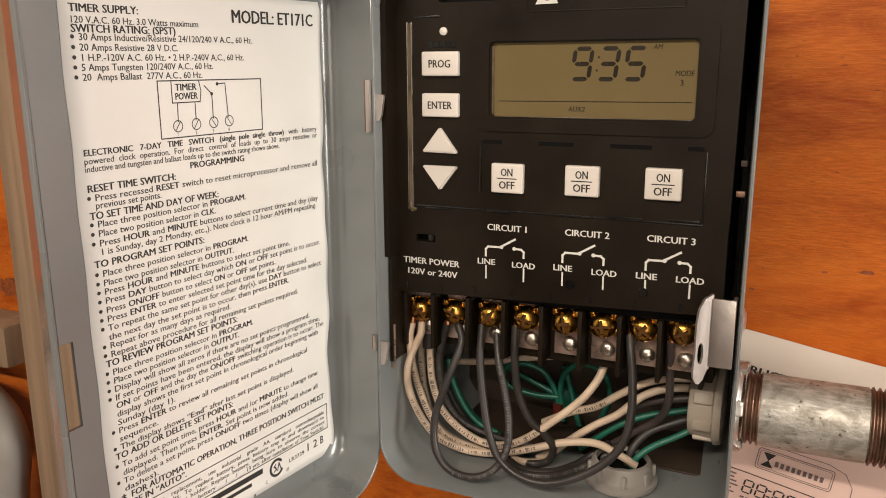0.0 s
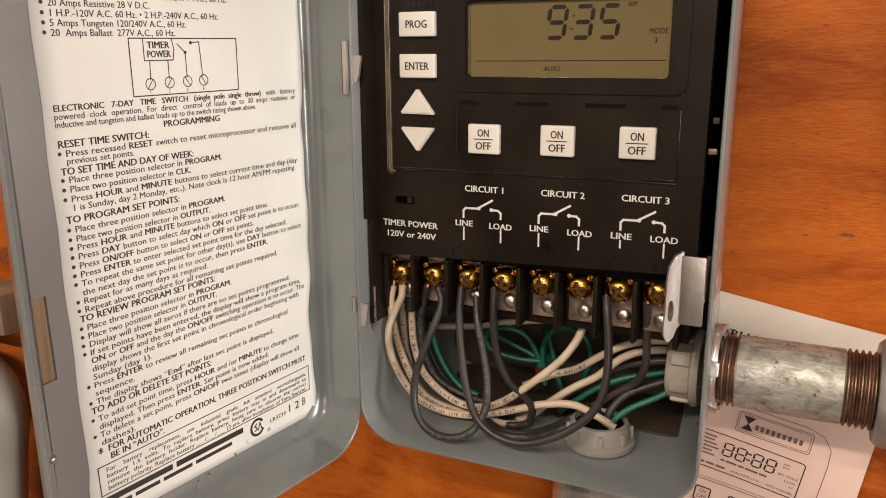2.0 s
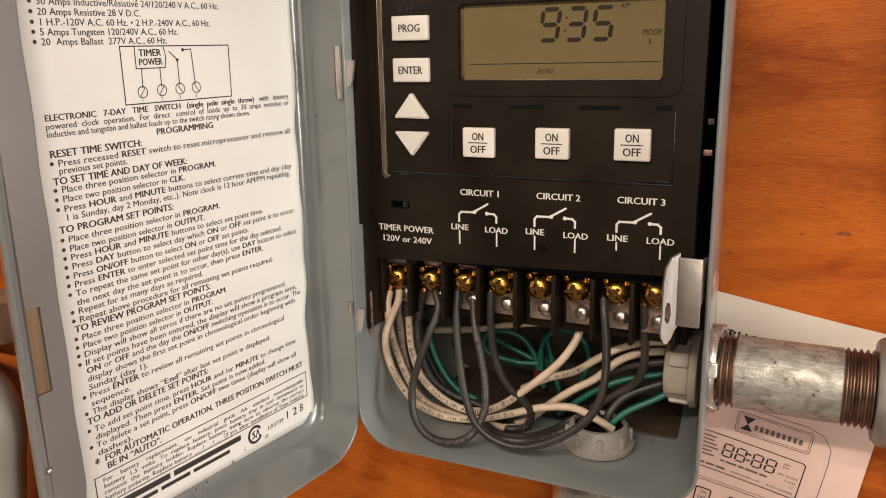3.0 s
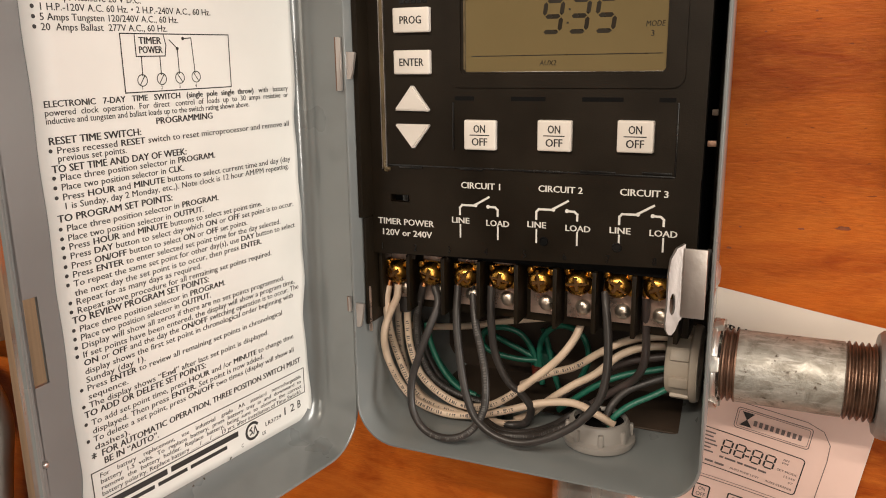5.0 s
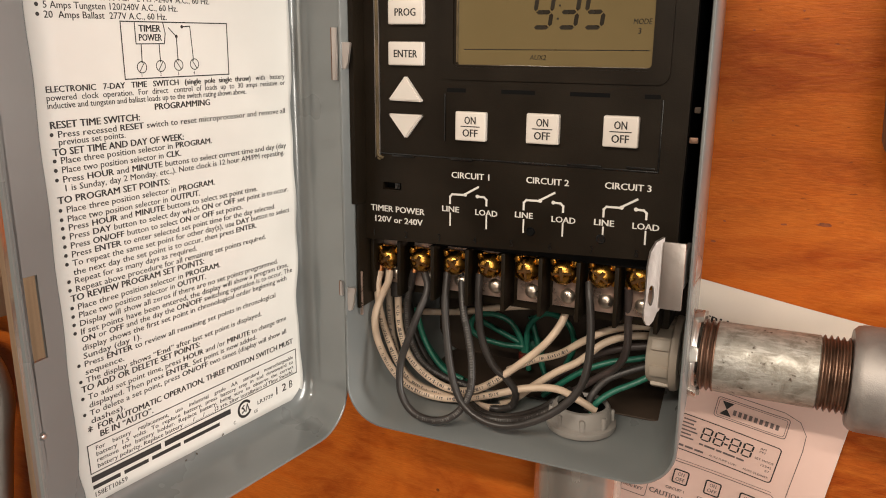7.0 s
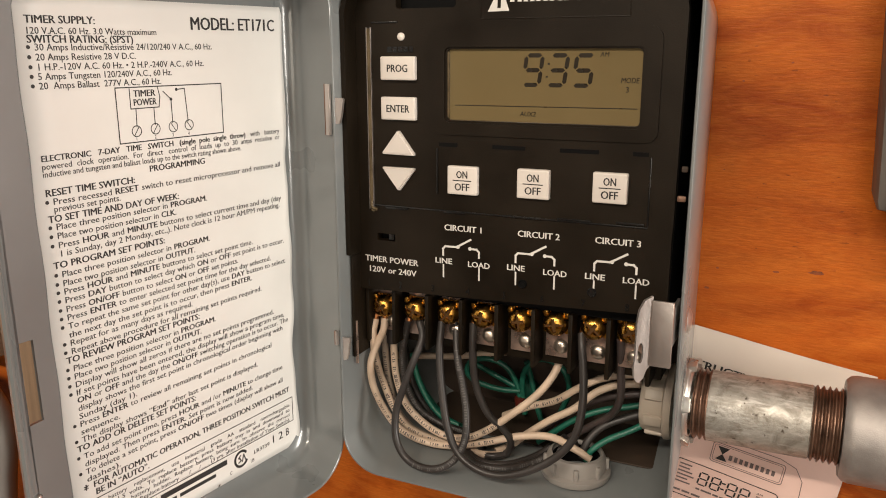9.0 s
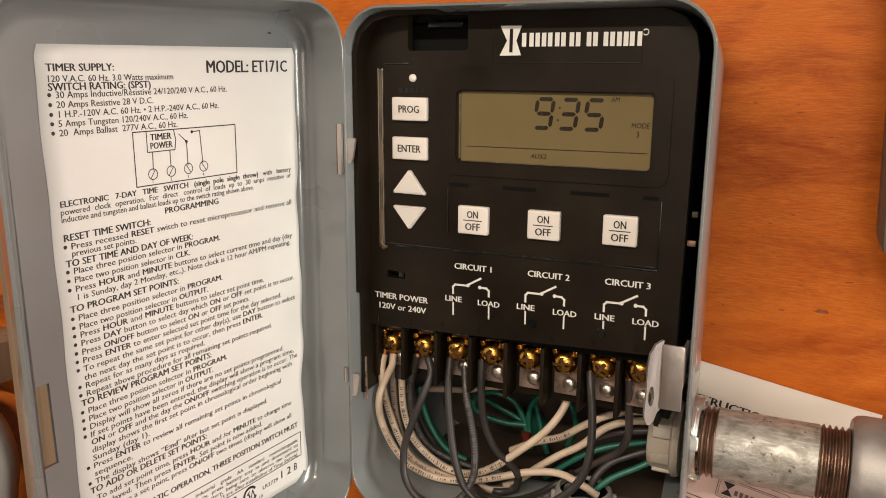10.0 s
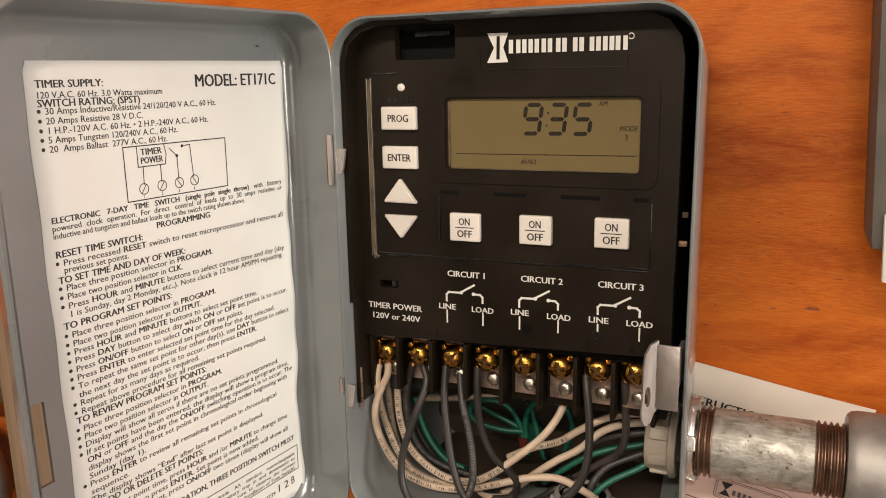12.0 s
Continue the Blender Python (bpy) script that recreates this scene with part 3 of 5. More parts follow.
for k, x in enumerate((-59, -45, -31, -16.5, -2, 12.5, 27.5, 43)):
    part("terminal_mark", text_bm([(str(k + 1), False)], 2.6 * MM), BLACK_GLOSS, timer, m=Matrix.Translation((x * MM, FACE - 0.0003, -0.0268 + k * 0.00045)) @ pose(0, 0, 0, 90, 0, 0))

# shallow lip round the maker's mark, foot of the key panel and its bright corner
part("ridge", box(-0.0118, -0.0114, FACE - 0.00015, FACE + 0.001, 0.0745, 0.0885, 0.0001), BLACK, timer)
part("ridge", box(-0.0114, 0.0395, FACE - 0.00015, FACE + 0.001, 0.0738, 0.0742, 0.0001), BLACK, timer)
part("ridge", box(0.0395, 0.0399, FACE - 0.00015, FACE + 0.001, 0.0742, 0.0885, 0.0001), BLACK, timer)
part("strip_corner", tube([(-0.0560, FACE - 0.0004, 0.0075), (-0.0560, FACE - 0.0005, 0.0058), (-0.0553, FACE - 0.0005, 0.0046), (-0.0538, FACE - 0.0004, 0.0042)], 0.0006, 8, 4), CLEAR_EDGE, timer, "shiny corner of the key panel")
for x0, x1, z in ((-0.0500, -0.0405, 0.0049), (-0.0255, -0.0170, 0.0052), (-0.0020, 0.0120, 0.0056), (0.0180, 0.0300, 0.0062), (0.0385, 0.0480, 0.0066)):
    part("panel_foot", box(x0, x1, FACE - 0.0007, FACE + 0.001, z, z + 0.0007, 0.0002), BLACK_GLOSS, timer)
for z, deep in ((0.0262, 0.0018), (0.0168, 0.0034)):
    part("side_clip", box(0.0606 - deep * 0.5, 0.0616, -0.0752, -0.0738, z, z + 0.0019, 0.0004), DARK_BROWN if deep < 0.002 else THREAD, timer, "small metal clip at the side of the face")

# display
lcd = part("display", box(-0.0262, 0.0457, FACE + 0.0012, FACE + 0.003, 0.0386, 0.0646), LCD, timer, "olive grey liquid crystal display")
SEG = {"9": "abcdfg", "3": "abcdg", "5": "acdfg"}


def segments_bm(char, w, h, t, slant):
    """One seven-segment digit in the xy plane."""
    bm = bmesh.new()
    g = t * 0.22
    ends = {"a": ((0, h), (w, h)), "g": ((0, h / 2), (w, h / 2)), "d": ((0, 0), (w, 0)), "f": ((0, h), (0, h / 2)), "b": ((w, h), (w, h / 2)), "e": ((0, h / 2), (0, 0)), "c": ((w, h / 2), (w, 0))}
    for s in ("abcdefg" if char == "8" else char):
        a, b = (Vector((*p, 0)) for p in ends[s])
        d = (b - a).normalized()
        q = Vector((-d.y, d.x, 0)) * t / 2
        a2, b2 = a + d * g, b - d * g
        vs = [bm.verts.new(p) for p in (a2, a2 + d * t / 2 - q, b2 - d * t / 2 - q, b2, b2 - d * t / 2 + q, a2 + d * t / 2 + q)]
        bm.faces.new(vs)
    for v in bm.verts:
        v.co.x += slant * v.co.y
    return bm


def on_face(x, z, dy=0.0):
    return Matrix.Translation((x * MM, FACE + dy, z * MM)) @ pose(0, 0, 0, 90, 0, 0)


for ch, x in (("9", 3.7), ("3", 12.5), ("5", 21.3)):
    for s in SEG[ch]:
        part("digit_segment", segments_bm(s, 5.7 * MM, 9.8 * MM, 1.42 * MM, 0.13), LCD_INK, lcd, m=on_face(x, 52.0, 0.00115))
for z in (54.8, 59.0):
    part("colon_dot", stroke_bm([(0, 0), (0.0001, 0)], 0.0006), LCD_INK, lcd, m=on_face(12.05 + (z - 54) * 0.13, z, 0.00115))
part("display_word", text_bm([("AM", False)], 1.5 * MM, 2.9 * MM, 0.15), LCD_INK, lcd, m=on_face(30.2, 61.4, 0.00115))
part("display_word", text_bm([("MODE", False)], 1.7 * MM, 6.0 * MM, 0.12), LCD_INK, lcd, m=on_face(37.3, 53.0, 0.00115))
part("display_word", text_bm([("3", False)], 1.8 * MM, 1.3 * MM), LCD_INK, lcd, m=on_face(39.0, 50.0, 0.00115))
part("display_word", text_bm([("AUX2", False)], 1.6 * MM, 5.8 * MM, 0.15), LCD_INK, lcd, m=on_face(2.8, 41.3, 0.00115))
part("display_rule", stroke_bm([(-21.5 * MM, 44.5 * MM), (43.0 * MM, 44.8 * MM)], 0.0003), LCD_INK, lcd, m=on_face(0, 0, 0.00115))

# status lamp and keys
part("status_lamp", shift(lathe([(0.0, -0.0011), (0.0008, -0.0010), (0.0014, -0.0005), (0.0015, 0.001)], "y", 20), -0.0426, FACE, 0.0684), BUTTON, timer, "small round white reset key")
part("embossed_word", bars_bm(-0.0485, 0.0629, (0.0020, 0.0018, 0.0020, 0.0018, 0.0017), 0.002, 0.00035), BLACK_GLOSS, timer, m=on_face(0, 0, -0.0002))


def key(name, x0, x1, z0, z1, words, cap):
    b = part(name, box(x0 * MM, x1 * MM, FACE - 0.0019, FACE + 0.001, z0 * MM, z1 * MM, 0.0007, 3), BUTTON, timer, "ivory key printed " + " over ".join(w for w, _, _ in words))
    for w, dz, wide in words:
        part("caption", text_bm([(w, True)], cap * MM, wide * MM), INK, b, m=on_face((x0 + x1) / 2 - wide / 2, (z0 + z1) / 2 + dz, -0.00195))
    return b


key("program_key", -50.6, -36.4, 53.0, 61.5, (("PROG", -1.3, 8.9),), 2.6)
key("enter_key", -50.6, -36.4, 38.6, 47.0, (("ENTER", -1.3, 9.8),), 2.6)
for x0 in (-23.5, 3.3, 30.2):
    k = key("on_off_key", x0, x0 + 11.8, 12.6 + (x0 + 23) * 0.016, 23.0 + (x0 + 23) * 0.016, (("ON", 0.9, 4.7), ("OFF", -3.6, 6.1)), 2.6)
    part("key_rule", stroke_bm([(0, 0), (7.0 * MM, 0)], 0.00035), INK, k, m=on_face(x0 + 2.4, 17.8 + (x0 + 23) * 0.016, -0.00195))


def arrow_key(name, tri):
    bm = bmesh.new()
    vs = [bm.verts.new((x * MM, FACE + 0.001, z * MM)) for x, z in tri]
    f = bm.faces.new(vs)
    r = bmesh.ops.extrude_face_region(bm, geom=[f])
    for v in (g for g in r["geom"] if isinstance(g, bmesh.types.BMVert)):
        v.co.y = FACE - 0.0019
    bmesh.ops.recalc_face_normals(bm, faces=bm.faces)
    bmesh.ops.bevel(bm, geom=[e for e in bm.edges], offset=0.0005, segments=2, affect="EDGES")
    part(name, bm, BUTTON, timer, "ivory triangular arrow key")


arrow_key("up_key", ((-50.9, 25.9), (-36.8, 25.7), (-43.8, 35.0)))
arrow_key("down_key", ((-50.9, 21.0), (-43.8, 12.0), (-36.8, 21.0)))

# printed legends
LEGEND = FACE
for words, x0, x1, z, cap in (("CIRCUIT 1", -25.6, -9.8, -1.4, 2.2), ("CIRCUIT 2", 3.3, 19.2, -1.1, 2.2), ("CIRCUIT 3", 31.4, 47.5, -0.8, 2.2), ("LINE", -29.4, -22.1, -14.3, 2.1), ("LOAD", -16.0, -6.9, -14.5, 2.1),
                              ("LINE", -0.6, 6.6, -13.9, 2.1), ("LOAD", 13.1, 22.2, -14.2, 2.1), ("LINE", 28.3, 35.7, -13.8, 2.1), ("LOAD", 41.5, 50.9, -13.8, 2.1), ("TIMER POWER", -59.8, -36.4, -16.7, 2.3), ("120V or 240V", -58.6, -37.2, -20.9, 2.3)):
    part("legend", text_bm([(words, True)], cap * MM, (x1 - x0) * MM), WHITE_INK, timer, m=on_face(x0, z, -0.00012))
for dx, dz in ((0, 0), (28.8, 0.3), (57.6, 0.5)):
    symbol = part("switch_symbol", stroke_bm([((x + dx) * MM, (z + dz) * MM) for x, z in ((-25.9, -11.0), (-25.9, -8.6), (-25.0, -7.6), (-20.4, -7.5), (-14.8, -4.2))], 0.00075), WHITE_INK, timer, m=on_face(0, 0, -0.00012))
    for pts, w in ((((-15.2, -7.6), (-12.4, -7.7), (-11.4, -8.6), (-11.4, -10.6)), 0.75), (((-25.8, -14.9), (-25.8, -19.4)), 0.6), (((-11.3, -14.9), (-11.3, -19.2)), 0.6)):
        part("printed_line", stroke_bm([((x + dx) * MM, (z + dz) * MM) for x, z in pts], w * MM), WHITE_INK, symbol)
    for x, z in ((-19.8, -7.4), (-15.0, -7.6)):
        dot = bmesh.new()
        bmesh.ops.create_circle(dot, cap_ends=True, radius=0.0007, segments=12, matrix=Matrix.Translation(((x + dx) * MM, (z + dz) * MM, 0.00003)))
        part("printed_dot", dot, WHITE_INK, symbol)

# maker's mark: an hourglass and plain bars
bm = bmesh.new()
for tri in (((-8.9, 86.3), (-1.2, 86.2), (-3.0, 81.3), (-6.4, 81.3)), ((-9.0, 76.3), (-6.4, 81.3), (-3.0, 81.3), (-1.2, 76.4))):
    bm.faces.new([bm.verts.new((x * MM, z * MM, 0)) for x, z in tri])
part("makers_mark", bm, WHITE_INK, timer, "white hourglass mark", m=on_face(0, 0, -0.00012))
part("makers_mark_core", stroke_bm([(-4.9 * MM, 78.0 * MM), (-4.8 * MM, 84.6 * MM)], 0.0012), BLACK, timer, m=on_face(0, 0, -0.0002))
x = -1.0
for w in (4.2, 3.8, 4.0, 4.4, 5.2, 5.0, 3.8, 1.4, 4.0):
    for k in range(2 if w > 2 else 1):
        part("makers_bar", bars_bm((x + k * (w - 1.55)) * MM, 79.3 * MM, [1.55 * MM], 4.5 * MM, 0), WHITE_INK, timer, m=on_face(0, 0, -0.00012))
    x += w + 0.6
bm = stroke_bm([(40.6 * MM + 0.9 * MM * math.cos(a), 83.6 * MM + 0.9 * MM * math.sin(a)) for a in (2 * math.pi * k / 16 for k in range(16))], 0.0003, True)
part("ring_mark", bm, WHITE_INK, timer, m=on_face(0, 0, -0.00012))

# terminal strip
strip = part("terminal_strip", box(-0.0602, 0.0545, -0.0535, -0.040, -0.0530, -0.0285, 0.0006), BLACK, timer)
XS = [-56.3, -41.7, -27.1, -12.7, 2.3, 16.3, 30.6, 44.0]


def cut(bm, cutters):
    """The first bmesh with the cutters taken out of it."""
    obs = []
    for k in [bm] + cutters:
        me = bpy.data.meshes.new("blank")
        k.to_mesh(me)
        k.free()
        obs.append(new("blank", me))
    for c in obs[1:]:
        mod = obs[0].modifiers.new("cut", "BOOLEAN")
        mod.object, mod.operation, mod.solver = c, "DIFFERENCE", "EXACT"
    dg = bpy.context.evaluated_depsgraph_get()
    done = bpy.data.meshes.new_from_object(obs[0].evaluated_get(dg))
    out = bmesh.new()
    out.from_mesh(done)
    for o in obs:
        me = o.data
        bpy.data.objects.remove(o)
        bpy.data.meshes.remove(me)
    bpy.data.meshes.remove(done)
    return out


def screw_bm(ang):
    """A pan head with a long slot and a cross recess cut into it."""
    bm = lathe([(0.0, -0.0031), (0.0018, -0.0029), (0.0033, -0.0022), (0.0044, -0.0008), (0.0048, 0.0006), (0.0048, 0.0014), (0.0, 0.0014)], "y", 32)
    slot = box(-0.006, 0.006, -0.0042, -0.0010, -0.00050, 0.00050)
    cross = box(-0.00075, 0.00075, -0.0042, -0.0008, -0.0026, 0.0026)
    well = box(-0.0024, 0.0024, -0.0042, -0.0008, -0.00080, 0.00080)
    bm = cut(bm, [slot, cross, well])
    bm.transform(Matrix.Rotation(radians(ang), 4, "Y"))
    return bm


SCREW_TURNS = (55, 20, -50, 12, 82, -8, 35, 64)
for i, x in enumerate(XS):
    z = -0.0376 + 0.0006 * i
    part("terminal_plate", box((x - 4.9) * MM, (x + 4.9) * MM, -0.0562, -0.0533, -0.0490, -0.0300, 0.0004), NICKEL, strip, "plated terminal plate")
    part("clamp_dimple", shift(lathe([(0.0, -0.0018), (0.0014, -0.0016), (0.0024, -0.0010), (0.0030, 0.0), (0.0031, 0.0004)], "y", 22), (x + 1.2) * MM, -0.0562, -0.0446), DIMPLE, strip, "bright domed rivet")
    s = part("terminal_screw", screw_bm(SCREW_TURNS[i]), SCREW_BRASS, strip, "yellow brass terminal screw with cross and slot", m=Matrix.Translation((x * MM, -0.0605, z)))
    # dark brass bars in the cuts put the recess shade into colour
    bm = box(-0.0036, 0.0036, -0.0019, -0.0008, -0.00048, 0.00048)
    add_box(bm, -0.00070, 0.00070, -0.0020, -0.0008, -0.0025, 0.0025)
    part("recess_shade", bm, RECESS, s, m=Matrix.Rotation(radians(SCREW_TURNS[i]), 4, "Y"))
    part("screw_shank", shift(lathe([(0.0018, 0.0), (0.0018, 0.005)], "y", 12), x * MM, -0.0600, z), BRASS, strip)
    bm = box((x - 4.6) * MM, (x + 4.6) * MM, -0.0578, -0.0571, z - 0.0036, z + 0.0046, 0.0002)
    for e in (-1, 1):
        add_box(bm, (x + e * 4.0 - 1.25) * MM, (x + e * 4.0 + 1.25) * MM, -0.0606, -0.0572, z + 0.0022, z + 0.0052, 0.0010, 3)
        add_box(bm, (x + e * 4.2 - 0.9) * MM, (x + e * 4.2 + 0.9) * MM, -0.0594, -0.0572, z - 0.0040, z - 0.0008, 0.0007, 2)
    part("clamp_saddle", bm, SCREW_BRASS, strip, "brass saddle washer with upturned ears")
for x in [-61.2] + [(a + b) / 2 - 0.3 for a, b in zip(XS, XS[1:])] + [51.5]:
    part("barrier", box((x - 0.8) * MM, (x + 0.8) * MM, -0.0648, -0.0530, -0.0515, -0.0290, 0.0004), BLACK, strip)


# ---- instruction label on the door ----
LABEL = Matrix.Translation((0, 0, Z0)) @ DOOR
label = thing("instruction_label", (0, 0, 0), "cream printed instruction label with wavy lifted edges on the open door", "label")
label.matrix_basis = LABEL
rng = random.Random(4)
bm = bmesh.new()
ys = [-0.0972 + 0.1756 * k / 60 for k in range(61)]
UCOLS = [i / 11 for i in range(11)] + [0.985, 1.0]
grid = []
for k, y in enumerate(ys):
    f = k / 60
    wave = 0.0011 * math.sin(f * 17 + 0.6) * (0.35 + 0.65 * math.sin(f * 5.2) ** 2) + 0.0004 * math.sin(f * 43)
    right = 0.0692 + (0.0002 if f > 0.72 else wave) + (0.0010 * (f - 0.5))
    left = -0.0306 - 0.0002 * math.sin(f * 31) + (0.0009 * max(0, 0.16 - f) / 0.16) * math.sin(f * 60)
    end = min(k, 60 - k)
    nip = {0: 0.0012, 1: 0.0001}.get(end, 0)
    row = []
    for u in UCOLS:
        x = (left + nip) * (1 - u) + (right - nip) * u
        lift = 0.00025 + (0.0007 * (0.5 + 0.5 * math.sin(f * 26)) if u > 0.99 else 0)
        row.append(bm.verts.new((x, y, lift)))
    grid.append(row)
for a, b in zip(grid, grid[1:]):
    for i in range(12):
        bm.faces.new((a[i], a[i + 1], b[i + 1], b[i]))
paper = part("paper", bm, PAPER, label)
sol = paper.modifiers.new("thickness", "SOLIDIFY")
sol.thickness, sol.offset = 0.00018, -1

INKZ = 0.00034


def line(x, y, segs, cap=2.0, right=None):
    w = (right - x) * MM if right is not None else None
    part("printed_line", text_bm(segs, cap * MM, w), INK, label, m=Matrix.Translation((x * MM, y * MM, INKZ)), smooth=False)["kind"] = "stuff"


def bullet(y, segs, right=None, mark=True):
    if mark:
        bm = bmesh.new()
        bmesh.ops.create_circle(bm, cap_ends=True, radius=0.00058, segments=12)
        part("bullet", bm, INK, label, m=Matrix.Translation((-0.0272, (y + 0.95) * MM, INKZ)), smooth=False)
    line(-25.5, y, segs, 1.88, right)


def B(s):
    return (s, True)


def R(s):
    return (s, False)


line(-27.6, 71.0, [B("TIMER SUPPLY:")], 2.1, -6.0)
line(-27.6, 68.1, [R("120 V.A.C. 60 Hz. 3.0 Watts maximum")], 1.8, 15.0)
line(-27.5, 65.7, [B("SWITCH RATING: (SPST)")], 2.1, 6.4)
bullet(63.6, [R("30 Amps Inductive/Resistive 24/120/240 V A.C., 60 Hz.")], 36.8)
bullet(60.9, [R("20 Amps Resistive 28 V D.C.")], 6.8)
bullet(58.2, [R("1 H.P.-120V A.C. 60 Hz. • 2 H.P.-240V A.C., 60 Hz.")], 32.8)
bullet(55.6, [R("5 Amps Tungsten 120/240V A.C., 60 Hz.")], 19.7)
bullet(53.0, [R("20  Amps Ballast  277V A.C., 60 Hz.")], 15.3)
line(28.1, 69.9, [B("MODEL: ET171C")], 4.0, 66.4)

# wiring diagram
bm = stroke_bm([(-1.7, 35.4), (39.4, 35.4), (39.6, 52.2), (-1.7, 52.4)], 0.35, True)
for pts in (((3.2, 52.0), (3.2, 45.8), (13.6, 45.8), (14.2, 49.0), (13.6, 52.0)), ((5.0, 45.8), (4.8, 40.2)), ((11.6, 45.8), (11.6, 40.3)), ((15.6, 50.6), (18.4, 48.0), (18.4, 40.4)), ((20.8, 51.0), (24.0, 51.2), (24.6, 40.5))):
    add_bm(bm, stroke_bm(pts, 0.32))
for x, y in ((4.6, 38.8), (11.6, 39.0), (18.5, 39.1), (24.9, 39.2)):
    ring = [(x + 1.7 * math.cos(a), y + 1.7 * math.sin(a)) for a in (2 * math.pi * k / 18 for k in range(18))]
    add_bm(bm, stroke_bm(ring, 0.28, True))
    s = 1 if x < 15 else -1
    add_bm(bm, stroke_bm(((x - 0.9, y - 1.3 * s), (x + 0.9, y + 1.3 * s)), 0.28))
for x, y in ((18.4, 48.0), (20.8, 51.0)):
    dot = bmesh.new()
    bmesh.ops.create_circle(dot, cap_ends=True, radius=0.55, segments=12, matrix=Matrix.Translation((x, y, 0)))
    add_bm(bm, dot)
bm.transform(Matrix.Diagonal((MM, MM, 1, 1)))
part("wiring_diagram", bm, INK, label, m=Matrix.Translation((0, 0, INKZ)), smooth=False)
line(4.4, 49.4, [B("TIMER")], 2.0, 12.6)
line(4.2, 46.7, [B("POWER")], 2.0, 12.8)
for k, x in enumerate((4.0, 11.0, 17.8, 24.2)):
    line(x, 35.9, [R(str(k + 1))], 1.1)

line(-27.6, 32.8, [B("ELECTRONIC   7-DAY   TIME   SWITCH   (single  pole  single  throw)"), R("   with   battery")], 1.75, 66.3)
line(-27.6, 30.5, [R("powered  clock  operation.  For  direct   control  of  loads  up  to  30  amps  resistive  or")], 1.75, 66.3)
line(-27.6, 28.3, [R("inductive and tungsten and ballast loads up to the switch rating shown above.")], 1.75, 47.0)
line(7.8, 25.5, [B("PROGRAMMING")], 1.95, 30.5)

HEAD = 2.05
line(-27.6, 22.7, [B("RESET TIME SWITCH:")], HEAD, 2.4)
bullet(20.1, [R("Press recessed "), B("RESET"), R(" switch to reset microprocessor and remove all")], 66.0)
bullet(17.9, [R("previous set points.")], -3.4, False)
line(-27.6, 15.0, [B("TO SET TIME AND DAY OF WEEK:")], HEAD, 18.6)
bullet(12.6, [R("Place three position selector in "), B("PROGRAM.")], 30.2)
bullet(9.9, [R("Place two position selector in "), B("CLK.")], 17.0)
bullet(7.1, [R("Press "), B("HOUR"), R(" and "), B("MINUTE"), R(" buttons to select current time and day (day")], 65.6)
bullet(4.5, [R("1 is Sunday, day 2 Monday, etc.,). Note clock is 12 hour AM/PM repeating.")], 64.6, False)
line(-27.8, 1.1, [B("TO PROGRAM SET POINTS:")], HEAD, 11.5)
bullet(-1.8, [R("Place three position selector in "), B("PROGRAM.")], 30.2)
bullet(-4.6, [R("Place two position selector in "), B("OUTPUT.")], 23.5)
bullet(-7.2, [R("Press "), B("HOUR"), R(" and "), B("MINUTE"), R(" buttons to select set point time.")], 49.9)
bullet(-9.9, [R("Press "), B("DAY"), R(" button to select day which "), B("ON"), R(" or "), B("OFF"), R(" set point is to occur.")], 66.0)
bullet(-12.7, [R("Press "), B("ON/OFF"), R(" button to select "), B("ON"), R(" or "), B("OFF"), R(" set points.")], 42.3)
bullet(-15.4, [R("Press "), B("ENTER"), R(" to enter selected set point time for the day selected.")], 58.6)
bullet(-18.1, [R("To repeat the same set point for other day(s), use "), B("DAY"), R(" button to select")], 66.0)
bullet(-20.9, [R("the next day the set point is to occur, then press "), B("ENTER.")], 48.6, False)
bullet(-23.5, [R("Repeat for as many days as required.")], 20.5)
bullet(-26.2, [R("Repeat above procedure for all remaining set points required.")], 53.0)
line(-27.4, -28.9, [B("TO REVIEW PROGRAM SET POINTS:")], HEAD, 23.2)
bullet(-31.8, [R("Place three position selector in "), B("PROGRAM.")], 30.2)
bullet(-34.5, [R("Place two position selector in "), B("OUTPUT.")], 23.5)
bullet(-37.2, [R("Display will show all zeros if there are no set points programmed.")], 58.7)
bullet(-39.9, [R("If set points have been entered, the display will show a program time,")], 64.2)
bullet(-42.5, [B("ON"), R(" or "), B("OFF"), R(" and the day the "), B("ON/OFF"), R(" switching operation is to occur. The")], 66.2, False)
bullet(-45.2, [R("display shows the first set point in chronological order beginning with")], 63.0, False)
bullet(-47.9, [R("Sunday (day 1).")], -4.5, False)
bullet(-50.5, [R("Press "), B("ENTER"), R(" to review all remaining set points in chronological")], 56.6)
bullet(-53.2, [R("sequence.")], -11.5, False)
bullet(-55.9, [R("The display shows “"), B("E:nd"), R("” after last set point is displayed.")], 48.8)
line(-27.4, -58.6, [B("TO ADD OR DELETE SET POINTS:")], HEAD, 18.8)
bullet(-61.6, [R("To add set point time, press "), B("HOUR"), R(" and /or "), B("MINUTE"), R(" to change time")], 61.8)
bullet(-64.4, [R("displayed. Then press "), B("ENTER."), R(" Set point is now added.")], 45.6, False)
bullet(-67.1, [R("To delete a set point, press "), B("ON/OFF"), R(" two times (display will show all")], 61.6)
bullet(-69.8, [R("dashes).")], -13.0, False)
line(-26.8, -73.8, [B("*")], 3.2)
